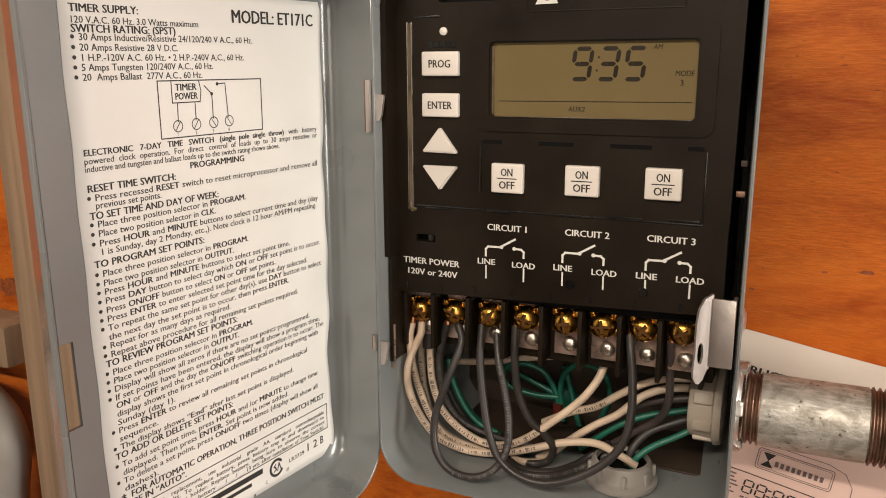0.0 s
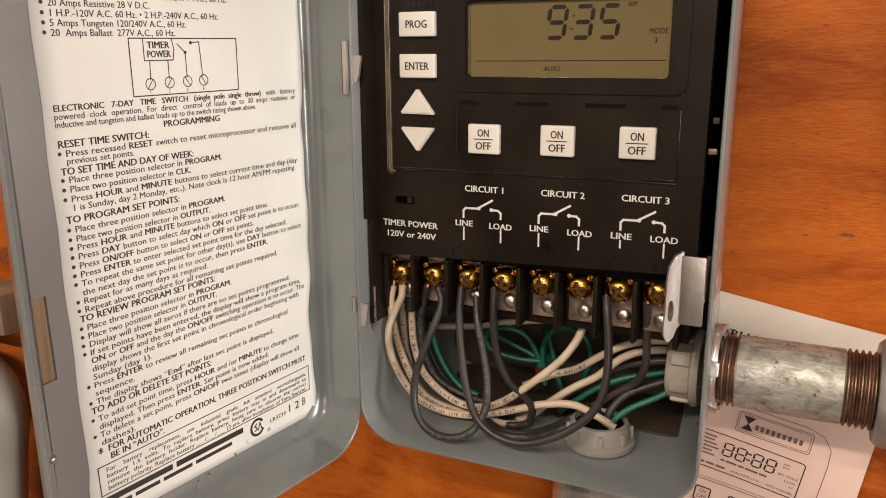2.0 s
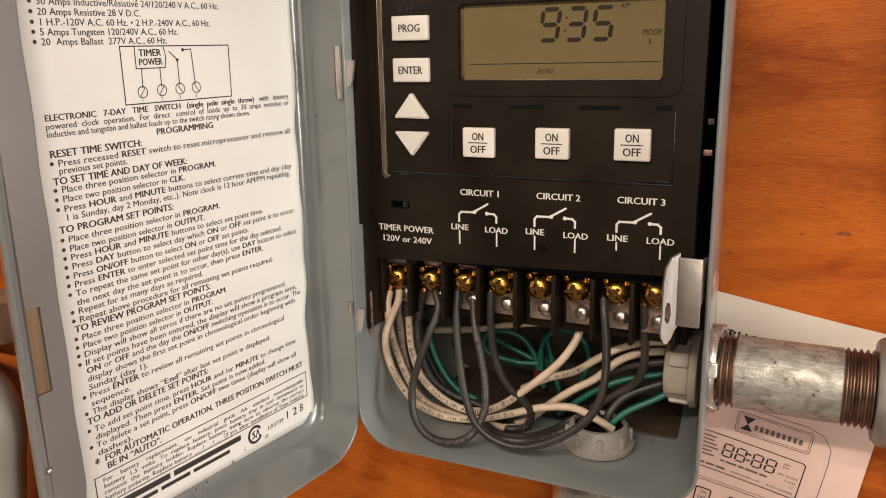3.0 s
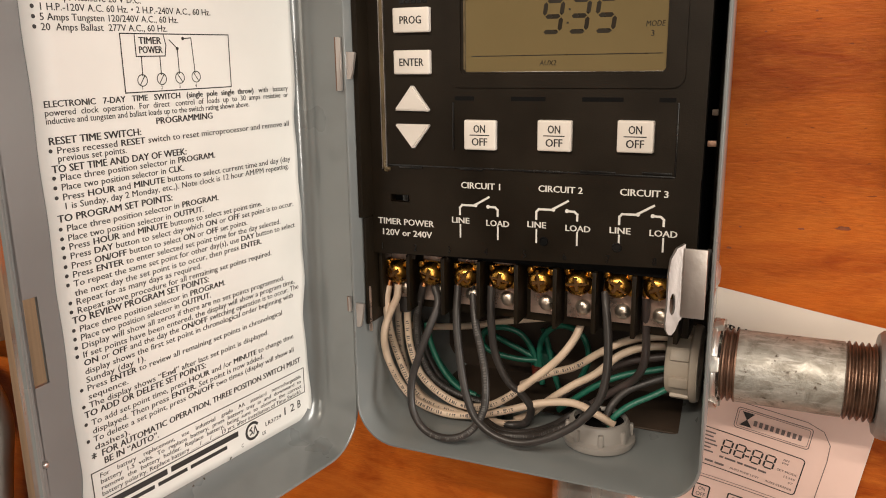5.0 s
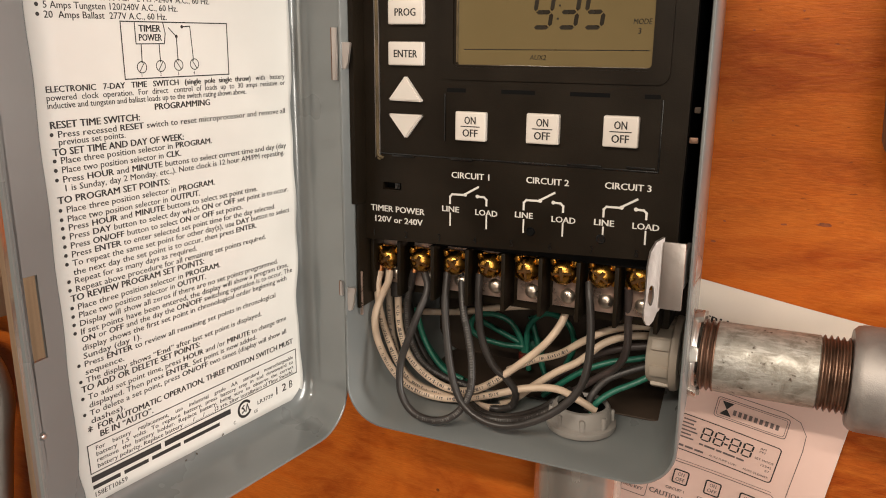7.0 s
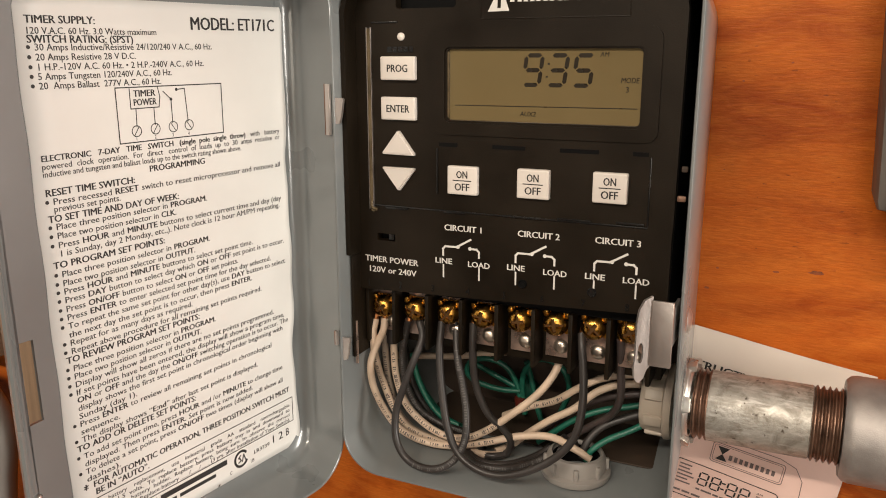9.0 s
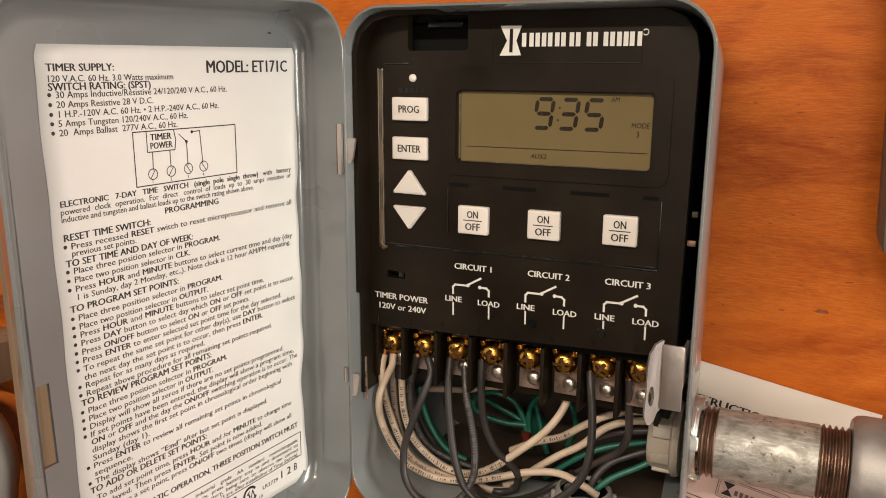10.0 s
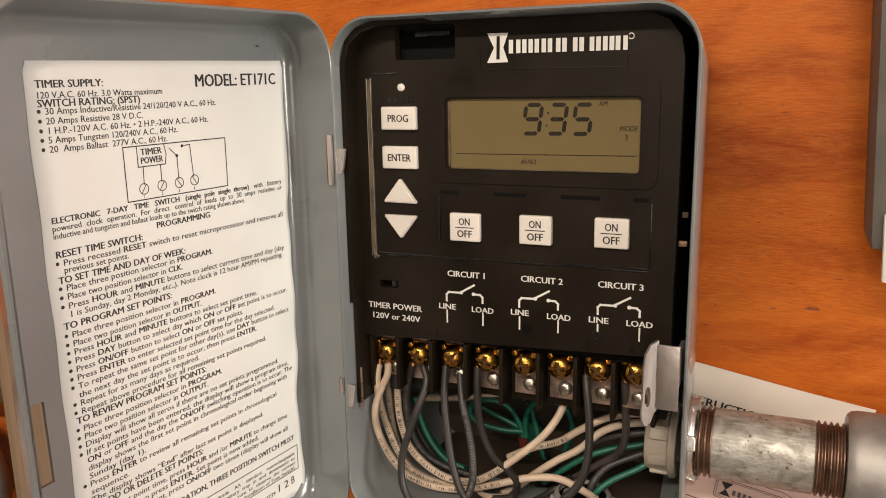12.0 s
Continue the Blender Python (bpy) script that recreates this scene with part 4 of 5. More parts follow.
line(-23.5, -72.6, [B("FOR AUTOMATIC OPERATION, THREE POSITION SWITCH MUST")], 2.1, 64.9)
line(-23.0, -75.4, [B("BE IN “AUTO”.")], 2.1, -2.6)
bm = stroke_bm([(-27.4, -86.7), (66.3, -86.0), (66.3, -75.6), (-27.6, -76.8)], 0.35, True)
bm.transform(Matrix.Diagonal((MM, MM, 1, 1)))
part("notice_frame", bm, INK, label, m=Matrix.Translation((0, 0, INKZ)), smooth=False)
line(-25.0, -79.3, [R("For    battery    replacement,    use    industrial    grade    AA    standard    nonrechargeable")], 1.5, 64.6)
line(-25.0, -81.4, [R("battery  1.5  volts.  To  replace  battery,  press  battery  tray  in  and  downward  to")], 1.5, 64.6)
line(-25.0, -83.5, [R("remove  the  battery  holder.  Replace  battery,  being  sure  to  observe  the  correct")], 1.5, 64.6)
line(-25.0, -85.6, [R("battery polarity. Replace battery ___/___/___ (3 yrs. after installation of Time Switch).")], 1.5, 64.6)
for x, y, w, h in ((-0.0274, -0.0898, 0.0265, 0.0021), (0.0006, -0.0898, 0.0300, 0.0021), (-0.0272, -0.0924, 0.0100, 0.0014), (-0.0158, -0.0924, 0.0095, 0.0014), (-0.0049, -0.0924, 0.0120, 0.0014), (0.0085, -0.0924, 0.0165, 0.0014)):
    part("printed_bar", bars_bm(x, y, [w], h, 0), INK, label, m=Matrix.Translation((0, 0, INKZ)), smooth=False)
line(-27.2, -95.2, [R("158ET10659")], 1.7, -14.8)
bm = stroke_bm([(37.6 + 3.1 * math.cos(a), -90.6 + 3.1 * math.sin(a)) for a in (0.7 + 5.0 * k / 20 for k in range(21))], 1.0)
add_bm(bm, stroke_bm([(36.2, -91.9), (37.4, -91.4), (37.0, -90.4), (36.2, -90.0), (37.2, -89.2)], 0.55))
add_bm(bm, stroke_bm([(38.0, -92.0), (38.9, -89.2), (39.8, -92.0)], 0.5))
bm.transform(Matrix.Diagonal((MM, MM, 1, 1)))
part("approval_mark", bm, INK, label, m=Matrix.Translation((0, 0, INKZ)), smooth=False)
line(44.0, -91.6, [R("LR3739")], 1.6, 52.6)
line(31.6, -95.0, [R("C")], 1.4)
line(42.2, -94.6, [R("US")], 1.4)
line(53.4, -91.4, [R("1 2")], 3.2, 60.2)
line(61.6, -91.4, [("B", False)], 3.2)

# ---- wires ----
WIRE_LOOK = {"white": (W_WHITE, "ivory insulated copper wire looped in the wiring space"), "ivory": (W_DULL, "darker ivory insulated wire behind the others"),
             "black": (W_BLACK, "black insulated copper wire looped in the wiring space"),
             "green": (W_GREEN, "green insulated earth wire curled at the back of the box"), "brown": (W_BROWN, "dark brown insulated wire running to the conduit")}


def wire(colour, *pts, bare=(), lettered=None):
    """One insulated wire through points in millimetres from the middle of the timer; bare: ends stripped for a screw; lettered: stretch that carries worn print."""
    mat, text = WIRE_LOOK[colour]
    r = 0.00125 if colour == "green" else 0.00152
    line = [(x * MM, y * MM, z * MM + Z0) for x, y, z in pts]
    w = part({"ivory": "white"}.get(colour, colour) + "_wire", tube(line, r, 12, 8), mat)
    tagged(w, text, "wire", "wires in the box")
    for i in bare:
        x, y, z = line[i]
        part("bare_end", tube([(x, y, z - 0.001), (x + 0.0006, y + 0.0006, z + 0.0030)], 0.0011, 8, 2), COPPER, w, "bare copper end")
    if lettered:
        rng = random.Random(len(pts))
        path = spline(line, 8)
        stretch = path[int(len(path) * lettered[0]):int(len(path) * lettered[1])]
        bm, run, nxt = bmesh.new(), 0.0, 0.004
        for a, b in zip(stretch, stretch[1:]):
            d = b - a
            while run + d.length > nxt:
                c, t = a + d * ((nxt - run) / d.length), d.normalized()
                out = Vector((0.25, -1, 0.35))
                out = (out - t * out.dot(t)).normalized()
                s = t.cross(out)
                c = c + out * (r + 0.00006)
                hw, hl = 0.00066 * rng.uniform(0.6, 1.15), 0.00021 * rng.uniform(0.6, 1.6)
                bm.faces.new([bm.verts.new(c + s * i * hw + t * (j * hl + 0.0002 * i * rng.uniform(-1, 1)) - out * 0.00008 * abs(i)) for i, j in ((-1, -1), (1, -1), (1, 1), (-1, 1))])
                nxt += rng.uniform(0.0007, 0.0012) if rng.random() < 0.86 else 0.0026
            run += d.length
        k = part("wire_lettering", bm, WIRE_INK if colour in ("white", "ivory") else PALE_INK, w, "faint printed lettering", smooth=False)
        k["kind"] = "stuff"
    return w


wire("white", (-55.9, -60.0, -42.7), (-56.2, -61.0, -47.7), (-59.4, -62.0, -55.1), (-60.5, -64.5, -62.3), (-60.5, -62.4, -72.9), (-56.3, -59.0, -85.6), (-48.9, -58.0, -92.7), (-38.0, -57.0, -95.9), (-25.7, -56.0, -95.1), (-12.4, -55.0, -91.1), (1.1, -53.0, -86.5), (13.3, -51.0, -85.2), (22.1, -49.0, -89.1), (28.8, -48.0, -92.8), bare=(0,), lettered=(0.30, 0.72))
wire("white", (-60.3, -60.0, -43.7), (-60.5, -61.8, -49.3), (-60.5, -60.6, -59.4), (-60.5, -55.0, -72.4), (-55.7, -54.0, -84.8), (-48.7, -53.0, -93.2), (-36.0, -53.0, -96.4), (-21.5, -53.7, -97.0), (-12.5, -54.6, -97.0), (-6.8, -51.3, -97.0), bare=(0,), lettered=(0.2, 0.75))
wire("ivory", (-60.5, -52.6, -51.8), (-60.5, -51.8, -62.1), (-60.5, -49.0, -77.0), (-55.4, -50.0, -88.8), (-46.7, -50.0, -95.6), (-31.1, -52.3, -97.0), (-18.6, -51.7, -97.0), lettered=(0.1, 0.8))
wire("white", (-56.3, -52.0, -50.2), (-56.3, -52.0, -60.1), (-54.8, -53.0, -70.9), (-50.3, -54.0, -81.2), (-42.4, -55.0, -87.6), (-32.1, -56.0, -91.3), (-21.5, -57.0, -90.3), (-11.8, -57.0, -85.0), (-0.6, -56.0, -75.3), (8.2, -54.0, -66.7), (13.3, -51.0, -59.0), (15.0, -48.0, -52.8), (14.2, -45.0, -48.5), lettered=(0.06, 0.62))
wire("white", (52.1, -33.0, -60.4), (40.5, -35.0, -59.9), (28.9, -37.0, -63.0), (19.2, -38.0, -69.0), (10.5, -39.0, -75.3), (-0.5, -38.0, -80.3), (-12.2, -36.0, -87.6), lettered=(0.55, 0.98))
wire("white", (52.3, -33.0, -63.4), (38.9, -37.0, -63.5), (28.7, -40.0, -67.2), (19.8, -43.0, -75.3), (11.3, -45.0, -80.7), (2.4, -46.0, -87.9), (-5.4, -46.0, -95.2), (-10.4, -50.2, -97.0))
wire("white", (-60.5, -44.1, -65.2), (-55.2, -24.0, -71.7), (-38.9, -23.0, -69.5), (-23.2, -22.0, -65.7), (-5.2, -22.0, -62.0))
wire("black", (-40.6, -59.0, -42.0), (-37.9, -62.0, -47.8), (-39.7, -66.0, -56.3), (-42.9, -69.0, -67.2), (-45.5, -71.0, -77.8), (-44.3, -73.0, -88.9), (-38.2, -74.0, -96.1), (-27.8, -75.0, -96.8), (-20.0, -73.0, -92.9), (-15.9, -70.0, -84.6), (-16.4, -67.0, -74.0), (-19.3, -64.0, -63.8), (-22.4, -62.0, -54.0), (-25.8, -56.0, -43.0), (-26.4, -55.6, -37.5), bare=(0,), lettered=(0.42, 0.88))
wire("black", (-30.7, -59.0, -40.7), (-29.8, -63.0, -52.9), (-26.9, -67.0, -66.4), (-23.4, -70.0, -78.9), (-18.4, -72.0, -88.2), (-10.1, -73.0, -93.2), (0.3, -73.0, -94.0), (11.1, -72.0, -90.0), (21.1, -70.0, -82.9), (27.1, -68.0, -74.6), (29.0, -66.0, -65.0), (28.7, -64.0, -53.8), (27.2, -62.0, -42.7), (25.9, -59.0, -37.3), bare=(0, -1))
wire("black", (-17.1, -59.0, -39.4), (-16.9, -60.0, -50.8), (-15.8, -59.0, -65.0), (-11.2, -58.0, -76.5), (-5.0, -56.0, -83.3), (-2.5, -54.0, -89.0), (-5.2, -51.0, -96.3), (-10.0, -54.6, -97.0), (-16.4, -54.1, -97.0), bare=(0,))
wire("black", (-45.4, -59.0, -42.1), (-47.9, -57.0, -48.9), (-51.1, -54.0, -60.0), (-50.8, -52.0, -73.1), (-45.9, -50.0, -84.5), (-37.0, -48.0, -90.6), (-26.1, -46.0, -93.7), (-15.5, -46.7, -97.0), bare=(0,), lettered=(0.08, 0.85))
wire("black", (-56.9, -42.0, -58.1), (-52.9, -43.0, -75.2), (-46.1, -43.0, -87.2), (-35.2, -43.0, -95.7), (-15.5, -59.4, -97.0), (-3.4, -59.3, -97.0), (5.0, -49.2, -97.0), (11.3, -43.0, -93.4), (17.2, -44.0, -87.6), lettered=(0.3, 0.6))
wire("black", (-26.4, -51.2, -97.0), (-14.1, -62.7, -97.0), (-2.4, -62.0, -97.0), (7.0, -51.6, -97.0), (15.6, -46.0, -92.5), (22.4, -46.0, -88.2), lettered=(0.1, 0.9))
wire("brown", (40.1, -58.0, -37.8), (39.9, -54.0, -49.8), (39.1, -48.0, -64.3), (35.2, -43.0, -74.4), (27.3, -40.0, -81.9), (18.0, -38.0, -89.9), (8.9, -38.6, -97.0), bare=(0,))
wire("brown", (52.5, -33.0, -66.6), (36.5, -34.0, -69.9), (25.7, -35.0, -74.1), (14.6, -36.0, -81.9), (4.2, -36.0, -91.6))
wire("black", (53.2, -34.0, -72.7), (40.1, -38.0, -77.1), (31.2, -42.0, -81.3), (26.4, -46.0, -87.3), (25.2, -47.0, -93.5))
wire("green", (-51.6, -44.0, -63.1), (-48.9, -45.0, -72.6), (-43.6, -46.0, -81.7), (-37.2, -46.0, -88.3), (-29.2, -45.0, -91.6))
wire("green", (-54.9, -40.0, -64.9), (-49.2, -41.0, -77.9), (-42.2, -42.0, -86.3), (-35.7, -42.0, -91.4), (-29.7, -40.0, -94.7))
wire("green", (-10.1, -20.0, -88.0), (-12.5, -20.0, -79.1), (-17.3, -21.0, -71.6), (-24.9, -23.0, -68.5), (-32.5, -24.0, -70.4), (-34.5, -24.0, -76.0), (-30.5, -23.0, -80.2), (-20.1, -22.0, -82.3), (-10.8, -20.0, -82.5))
wire("green", (-8.3, -20.0, -93.0), (-9.8, -20.0, -80.0), (-8.2, -21.0, -71.5), (-1.7, -23.0, -65.0), (5.5, -24.0, -64.8), (10.6, -24.0, -68.8), (12.2, -23.0, -77.8), (9.0, -24.0, -87.0))
wire("green", (-35.6, -19.0, -72.4), (-27.2, -18.0, -76.3), (-17.6, -18.0, -80.1), (-10.9, -18.0, -82.7))
wire("green", (-9.2, -17.0, -69.0), (-6.2, -17.0, -79.1), (-3.4, -18.0, -88.9), (-1.0, -19.0, -94.7))
wire("green", (52.8, -33.0, -70.3), (41.4, -35.0, -73.3), (29.9, -38.0, -76.1), (20.4, -40.0, -80.7), (12.7, -41.0, -86.7), (4.7, -41.0, -93.8))
wire("green", (53.5, -35.0, -74.6), (42.9, -40.0, -80.8), (34.1, -44.0, -85.2), (29.0, -47.0, -89.3), (26.6, -47.0, -94.2))

# dark sleeve where a wire leaves the second terminal
tagged(part("wire_sleeve", tube([(-57.0 * MM, -0.052, Z0 - 0.040), (-56.9 * MM, -0.052, Z0 - 0.0560)], 0.0026, 12, 3), W_BLACK), "black sleeve round a wire below the terminal strip", "sleeve")
nut = part("wire_nut", lathe([(0.0010, 0.0), (0.0017, 0.0005), (0.0023, 0.005), (0.0023, 0.0065), (0.0, 0.0065)], "z", 14), RED, m=Matrix.Translation((-0.0105, -0.021, Z0 - 0.0915)))
tagged(nut, "small red-brown wire connector among the green wires", "wire nut")
tagged(part("earth_screw", lathe([(0.0, -0.003), (0.004, -0.0026), (0.0062, -0.001), (0.0065, 0.0)], "y", 22), W_GREEN, m=Matrix.Translation((-0.012, -0.0063, Z0 - 0.0875))), "green painted earth screw in the back of the box", "screw")


# ---- fittings ----
def bushing_ring(r_in, r_out, depth, axis):
    """A plastic bushing: a stepped ring with a rounded lip."""
    bm = lathe([(r_in, 0.0), (r_out, 0.0), (r_out + 0.0006, 0.0012), (r_out + 0.0006, 0.0026), (r_out - 0.0012, 0.0034), (r_out - 0.0016, depth - 0.0016), (r_out - 0.0024, depth - 0.0003), (r_out - 0.0034, depth), (r_in + 0.0006, depth - 0.0004), (r_in, depth - 0.0016)], axis, 48, True)
    return bm


def bushing_ribs(r_out, depth, ribs, axis, parent, mat=PVC, half=0.0022):
    for k in range(ribs):
        b = box(-half, half, -0.0010, 0.0010, 0.003, depth - 0.002, 0.0007)
        b.transform(Matrix.Rotation(2 * math.pi * (k + 0.35) / ribs, 4, "Z") @ Matrix.Translation((0, r_out - 0.0012, 0)))
        if axis == "x":
            b.transform(Matrix(((0, 0, -1, 0), (1, 0, 0, 0), (0, 1, 0, 0), (0, 0, 0, 1))))
            bmesh.ops.recalc_face_normals(b, faces=b.faces)
        part("rib", b, mat, parent)


low = thing("conduit_bushing", (0.0235, -0.0500, Z0 + BZ0 + 0.0034), "grey plastic conduit bushing on the floor of the enclosure", "bushing")
part("ring", bushing_ring(0.0093, 0.0130, 0.0098, "z"), PVC, low)
bushing_ribs(0.0130, 0.0098, 8, "z", low, half=0.0010)
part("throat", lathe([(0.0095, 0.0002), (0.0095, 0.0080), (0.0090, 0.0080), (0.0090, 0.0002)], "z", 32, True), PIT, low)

side = thing("side_bushing", (0.0575, -0.0335, Z0 - 0.0690), "beige plastic bushing inside the side of the enclosure", "bushing")
bm = bushing_ring(0.0085, 0.0142, 0.012, "x")
bm.transform(Matrix.Scale(-1, 4, (1, 0, 0)))
bmesh.ops.recalc_face_normals(bm, faces=bm.faces)
part("ring", bm, BEIGE, side)
bushing_ribs(0.0142, 0.012, 8, "x", side, BEIGE)

PIPE_Y, PIPE_Z, PIPE_R = -0.0335, Z0 - 0.0676, 0.01335
nipple = thing("conduit_nipple", (0.0608, PIPE_Y, PIPE_Z), "galvanised steel conduit nipple screwed into the side of the enclosure", "conduit")
part("pipe", lathe([(PIPE_R - 0.002, 0.0090), (PIPE_R - 0.0002, 0.0092), (PIPE_R, 0.0100), (PIPE_R, 0.0442), (PIPE_R - 0.0016, 0.0450), (PIPE_R - 0.0016, 0.061)], "x", 56), GALV, nipple)
locknut = part("locknut", lathe([(0.0125, 0.0002), (0.0164, 0.0002), (0.0168, 0.0006), (0.0168, 0.0018), (0.0164, 0.0023), (0.0140, 0.0023), (0.0132, 0.0030), (0.0125, 0.0030)], "x", 48, True), EMT, nipple, "notched zinc locknut")
for k in range(6):
    b = box(0.0010, 0.0042, -0.0032, 0.0032, -0.0014, 0.0012, 0.0005)
    for v in b.verts:
        if v.co.x > 0.003:
            v.co.z += 0.0006
            v.co.y *= 0.8
    b.transform(Matrix.Rotation(2 * math.pi * (k + 0.2) / 6, 4, "X") @ Matrix.Translation((0, 0, 0.0160)))
    part("lug", b, EMT, locknut)


def thread_bm(x0, pitch, turns, r):
    prof = []
    for k in range(turns):
        x = x0 + k * pitch
        prof += [(r - 0.0011, x), (r - 0.0010, x + pitch * 0.14), (r + 0.0002, x + pitch * 0.42), (r + 0.0002, x + pitch * 0.60), (r - 0.0010, x + pitch * 0.9)]
    return lathe(prof, "x", 56)


part("thread", thread_bm(0.0040, 0.00205, 3, PIPE_R), THREAD, nipple, "rust-brown thread")
part("thread", thread_bm(0.0444, 0.00205, 5, PIPE_R + 0.0002), THREAD, nipple, "rust-brown thread")
elbow = thing("conduit_fitting", (0.1153, PIPE_Y, PIPE_Z), "grey cast metal conduit fitting at the end of the nipple", "fitting")
part("hub", lathe([(0.0125, 0.0), (0.0172, 0.0), (0.0185, 0.0013), (0.0190, 0.0034), (0.0190, 0.020), (0.0186, 0.021), (0.0186, 0.07)], "x", 56), IRON, elbow)

drop = thing("lower_conduit", (0.0235, -0.0500, Z0 + BZ0 - 0.0002), "bright steel conduit with a grey coupling below the enclosure", "conduit")
part("coupling", lathe([(0.0150, 0.0), (0.0172, -0.001), (0.0172, -0.030), (0.0160, -0.031)], "z", 48), EMT, drop)
part("pipe", lathe([(0.0140, -0.030), (0.0140, -0.9)], "z", 48), EMT, drop)

# ---- instruction sheet pinned behind the conduit ----
sheet = thing("instruction_sheet", (0.0, -0.0012, Z0), "creased paper instruction sheet hanging on the plywood behind the conduit", "paper")
sheet.matrix_basis = Matrix.Translation((0.0592, -0.0014, Z0 - 0.0470)) @ pose(0, 0, 0, 90, 0, 0) @ pose(0, 0, 0, 0, 0, -9.2)


def curl(x, y):
    return 0.0008 + 0.0012 * math.sin(x * 38 + y * 9) ** 2 + 0.003 * max(0, x - 0.045) ** 2 * 120


def paper_bm(x0, x1, y0, y1, off, nx=16, ny=20):
    bm = bmesh.new()
    g = [[bm.verts.new((x0 + (x1 - x0) * i / nx, y0 + (y1 - y0) * j / ny, curl(x0 + (x1 - x0) * i / nx, y0 + (y1 - y0) * j / ny) + off)) for i in range(nx + 1)] for j in range(ny + 1)]
    for a, b in zip(g, g[1:]):
        for i in range(nx):
            bm.faces.new((a[i], a[i + 1], b[i + 1], b[i]))
    return bm


def on_sheet(bm):
    """Lays flat print on the curl of the sheet."""
    bmesh.ops.subdivide_edges(bm, edges=[e for e in bm.edges if e.calc_length() > 0.008], cuts=3)
    for v in bm.verts:
        v.co.z = curl(v.co.x, v.co.y) + 0.0006 + v.co.z
    return bm


part("page", paper_bm(-0.045, 0.0690, -0.150, 0.0, 0.0), SHEET, sheet)
# added pink layer, puts the warm tint of the lower page into colour
part("pink_tint_layer", paper_bm(-0.040, 0.0687, -0.150, -0.030, 0.0003), PINK, sheet, "added pink-tinted layer over the lower page")
bm = text_bm([("INSTRUCTIONS", True)], 0.0034, 0.0400)
bm.transform(Matrix.Translation((-0.0046, -0.0176, 0)))
part("heading", on_sheet(bm), INK, sheet, smooth=False)


def sheet_print(bm, mat=GREY_INK, name="print"):
    shift(bm, 0.0093, 0.0028, 0)
    part(name, on_sheet(bm), mat, sheet, smooth=False)


def rr(x0, x1, y0, y1, r, w=0.0003):
    return stroke_bm(round_rect(x0, x1, y0, y1, r, 4), w, True)


SX, SY = 0.0098, -0.0503  # upper left corner of the drawn maker's plate
sheet_print(rr(SX, SX + 0.0290, SY - 0.0092, SY, 0.0012), name="drawn_plate")
sheet_print(rr(SX + 0.0008, SX + 0.0282, SY - 0.0084, SY - 0.0008, 0.0010, 0.0002), name="drawn_plate")
bm = bmesh.new()
for tri in (((0.0020, -0.0014), (0.0068, -0.0014), (0.0044, -0.0048)), ((0.0020, -0.0076), (0.0044, -0.0046), (0.0068, -0.0076))):
    bm.faces.new([bm.verts.new((SX + x, SY + y, 0)) for x, y in tri])
sheet_print(bm, INK, "drawn_mark")
sheet_print(bars_bm(SX + 0.0072, SY - 0.0064, [0.0013] * 9, 0.0024, 0.00085), GREY_INK, "drawn_bar")
LX, LY = -0.0026, -0.0630


def display_print(bm, mat=GREY_INK, name="print"):
    """Print inside the drawn display, which is tilted a little on the page."""
    bm.transform(Matrix.Translation((LX, LY, 0)) @ Matrix.Rotation(radians(-1.6), 4, "Z") @ Matrix.Diagonal((1.0425, 0.86, 1, 1)) @ Matrix.Translation((-LX, -LY, 0)))
    sheet_print(bm, mat, name)


display_print(rr(LX, LX + 0.0400, LY - 0.0195, LY, 0.0015, 0.00045), INK, "drawn_display")
for k, x in enumerate((0.0100, 0.0150, 0.0214, 0.0264)):
    bm = segments_bm("8", 0.0034, 0.0068, 0.0007, 0.04)
    bm.transform(Matrix.Translation((LX + x, LY - 0.0105, 0)))
    display_print(bm, INK, "drawn_digit")
for y in (0.0084, 0.0052):
    display_print(stroke_bm([(LX + 0.0195, LY - y), (LX + 0.0202, LY - y)], 0.0008), INK, "drawn_dot")
for k, y in enumerate((0.0020, 0.0040, 0.0060, 0.0080, 0.0100, 0.0120)):
    display_print(bars_bm(LX + 0.0014, LY - y - 0.0008, [(0.0050, 0.0045, 0.0058, 0.0068, 0.0046, 0.0060)[k]], 0.0008, 0.0006), GREY_INK, "drawn_word")
display_print(bars_bm(LX + 0.0100, LY - 0.0137, (0.0016, 0.0042, 0.0022, 0.0048, 0.0030), 0.0010, 0.0006), GREY_INK, "drawn_word")
display_print(bars_bm(LX + 0.0012, LY - 0.0178, (0.0032, 0.0032, 0.0036), 0.0011, 0.0007), GREY_INK, "drawn_word")
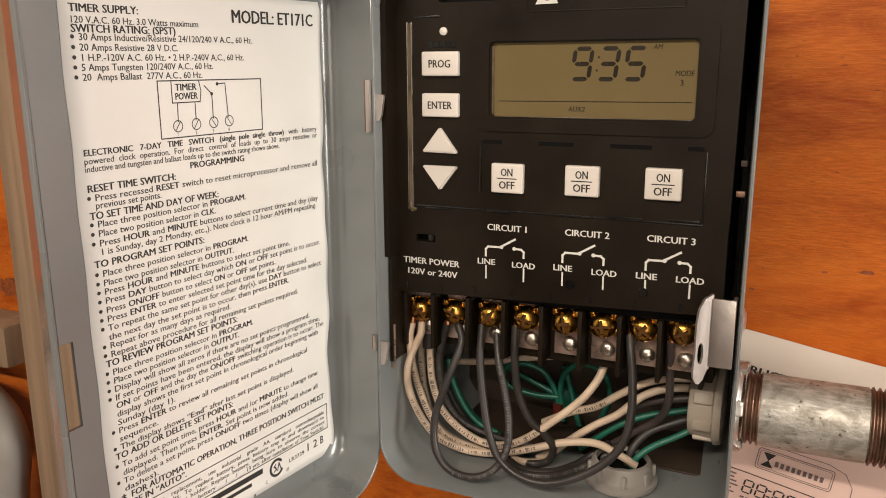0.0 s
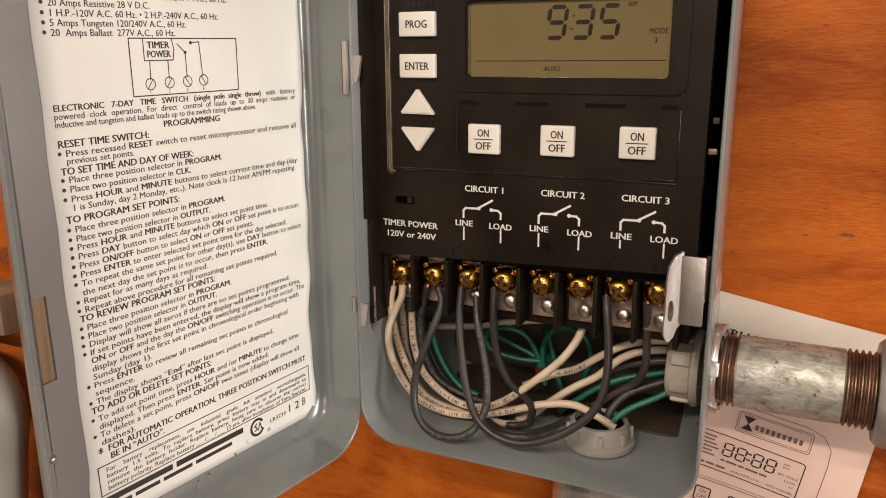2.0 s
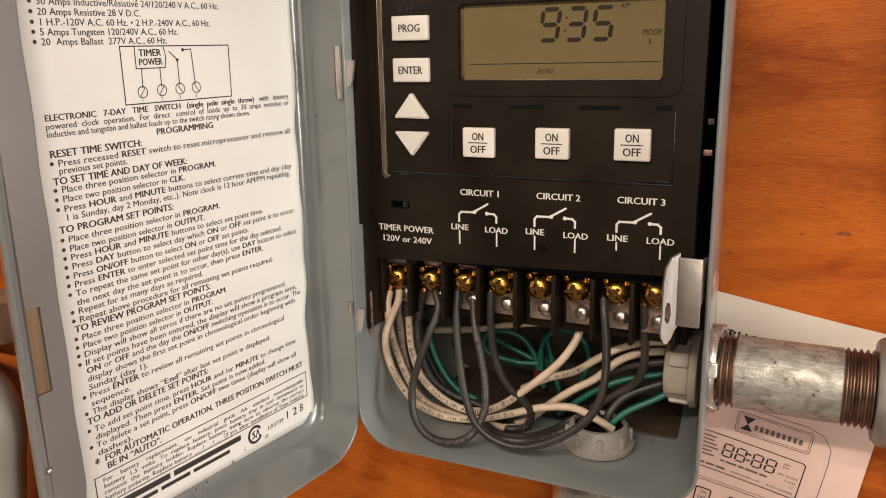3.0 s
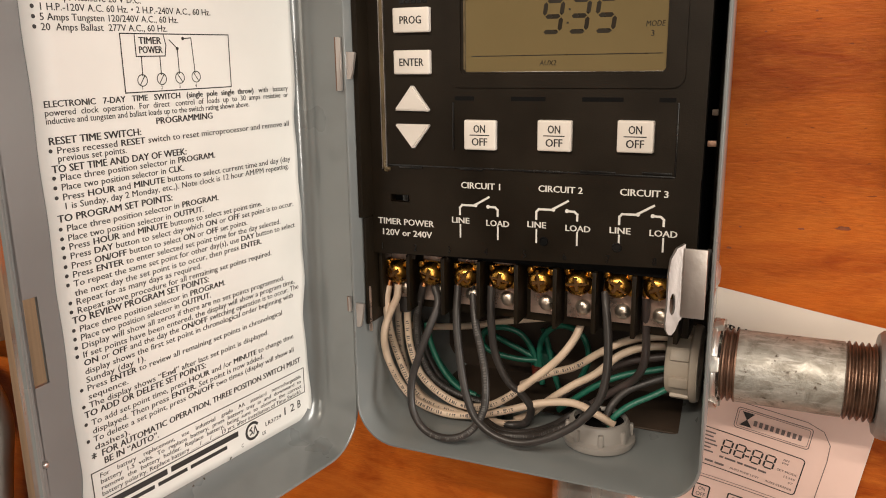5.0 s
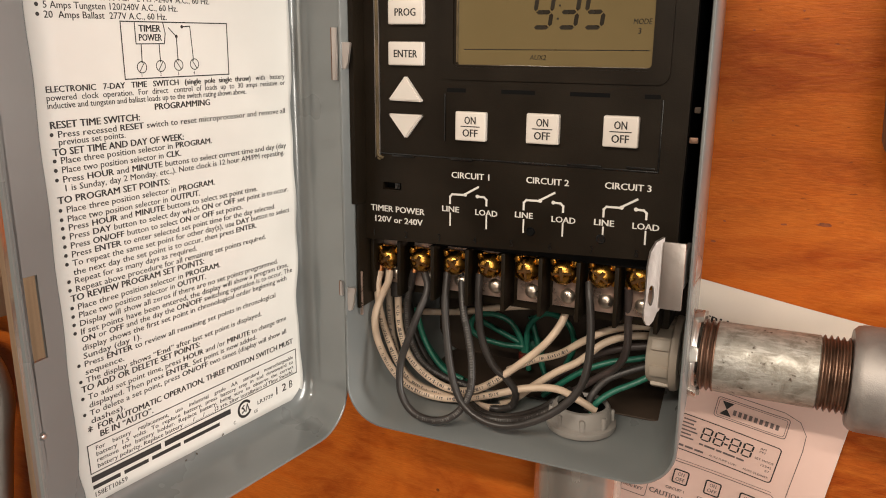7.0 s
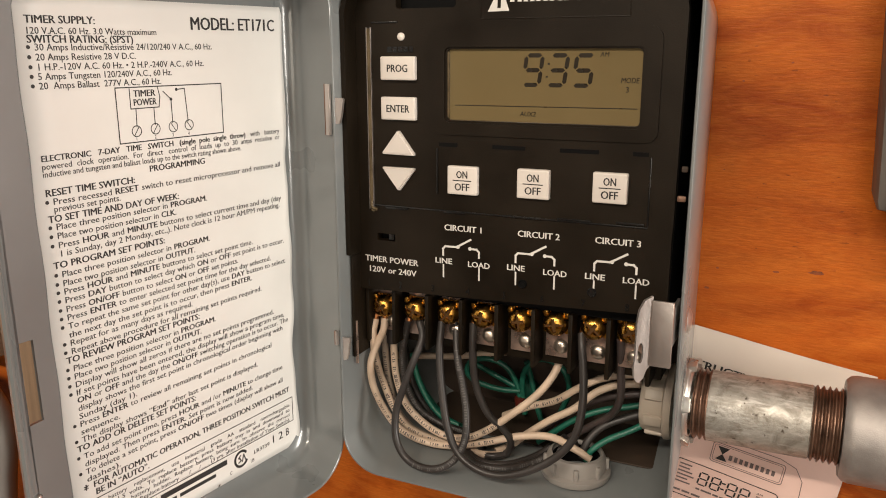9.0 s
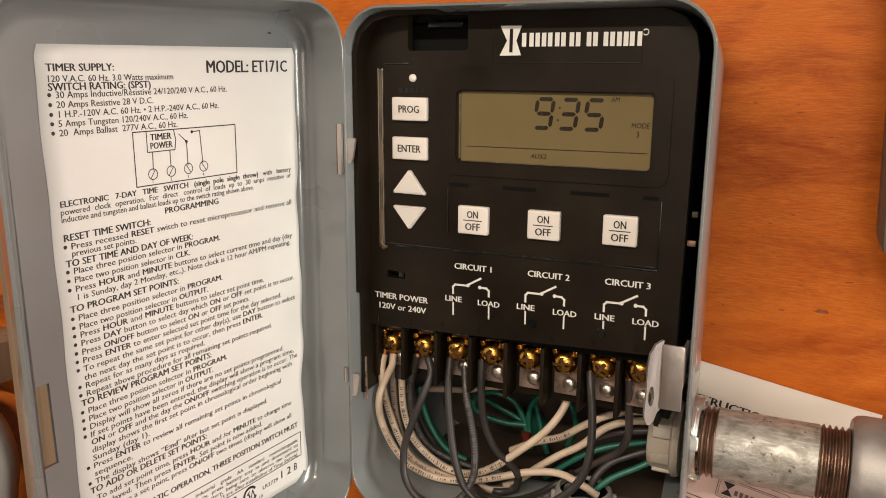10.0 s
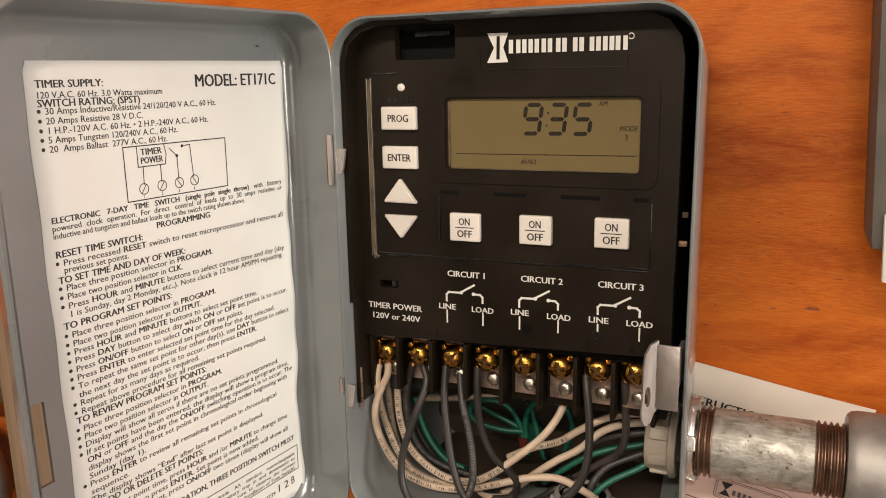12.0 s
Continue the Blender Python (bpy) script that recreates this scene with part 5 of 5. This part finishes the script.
for word, x, y, w in (("AM", 0.0325, 0.0040, 0.0024), ("PM", 0.0325, 0.0058, 0.0024), ("SET MODE", 0.0315, 0.0098, 0.0075), ("12345", 0.0342, 0.0123, 0.0046), ("67", 0.0366, 0.0146, 0.0018), ("AUX2 PUMP LOW", 0.0150, 0.0178, 0.0112), ("AUX3 CLEANER", 0.0287, 0.0178, 0.0100)):
    bm = text_bm([(word, False)], 0.0011, w)
    bm.transform(Matrix.Translation((LX + x, LY - y, 0)))
    display_print(bm, GREY_INK, "drawn_word")
sheet_print(stroke_bm([(-0.006, -0.0860), (0.040, -0.0860), (0.0430, -0.0875), (0.0438, -0.0905)], 0.0003), name="drawn_rule")
sheet_print(stroke_bm([(-0.006, -0.0848), (0.040, -0.0848)], 0.0002), name="drawn_rule")
sheet_print(stroke_bm([(0.012, -0.0480), (0.036, -0.0480), (0.0425, -0.0500), (0.0460, -0.0550), (0.0465, -0.0620), (0.0455, -0.100), (0.0455, -0.140)], 0.0003), name="drawn_outline")
sheet_print(stroke_bm([(-0.0015, -0.0500), (-0.0030, -0.0560), (-0.0030, -0.0640)], 0.0004), name="drawn_outline")
for k, x in enumerate((0.0010, 0.0148, 0.0292)):
    sheet_print(rr(x, x + 0.0062, -0.0965, -0.0900, 0.0008, 0.0006), INK, "drawn_key")
    for word, dy in (("ON", 0.0028), ("OFF", 0.0055)):
        bm = text_bm([(word, False)], 0.0018, 0.0030 if word == "ON" else 0.0040)
        bm.transform(Matrix.Translation((x + (0.0016 if word == "ON" else 0.0011), -0.0900 - dy, 0)))
        sheet_print(bm, GREY_INK, "drawn_word")
    bm = text_bm([("CIRCUIT %d" % (k + 1), True)], 0.0013, 0.0085)
    bm.transform(Matrix.Translation((x - 0.002, -0.1005, 0)))
    sheet_print(bm, GREY_INK, "drawn_word")
bm = text_bm([("CAUTION", True)], 0.0024, 0.0150)
bm.transform(Matrix.Translation((-0.0075, -0.1050, 0)))
sheet_print(bm, GREY_INK, "drawn_word")
bm = text_bm([("MODE KEY", True)], 0.0016, 0.0110)
bm.transform(Matrix.Translation((-0.0210, -0.1060, 0)))
sheet_print(bm, GREY_INK, "drawn_word")
sheet_print(rr(-0.0225, -0.0085, -0.1085, -0.1005, 0.0012), name="drawn_outline")
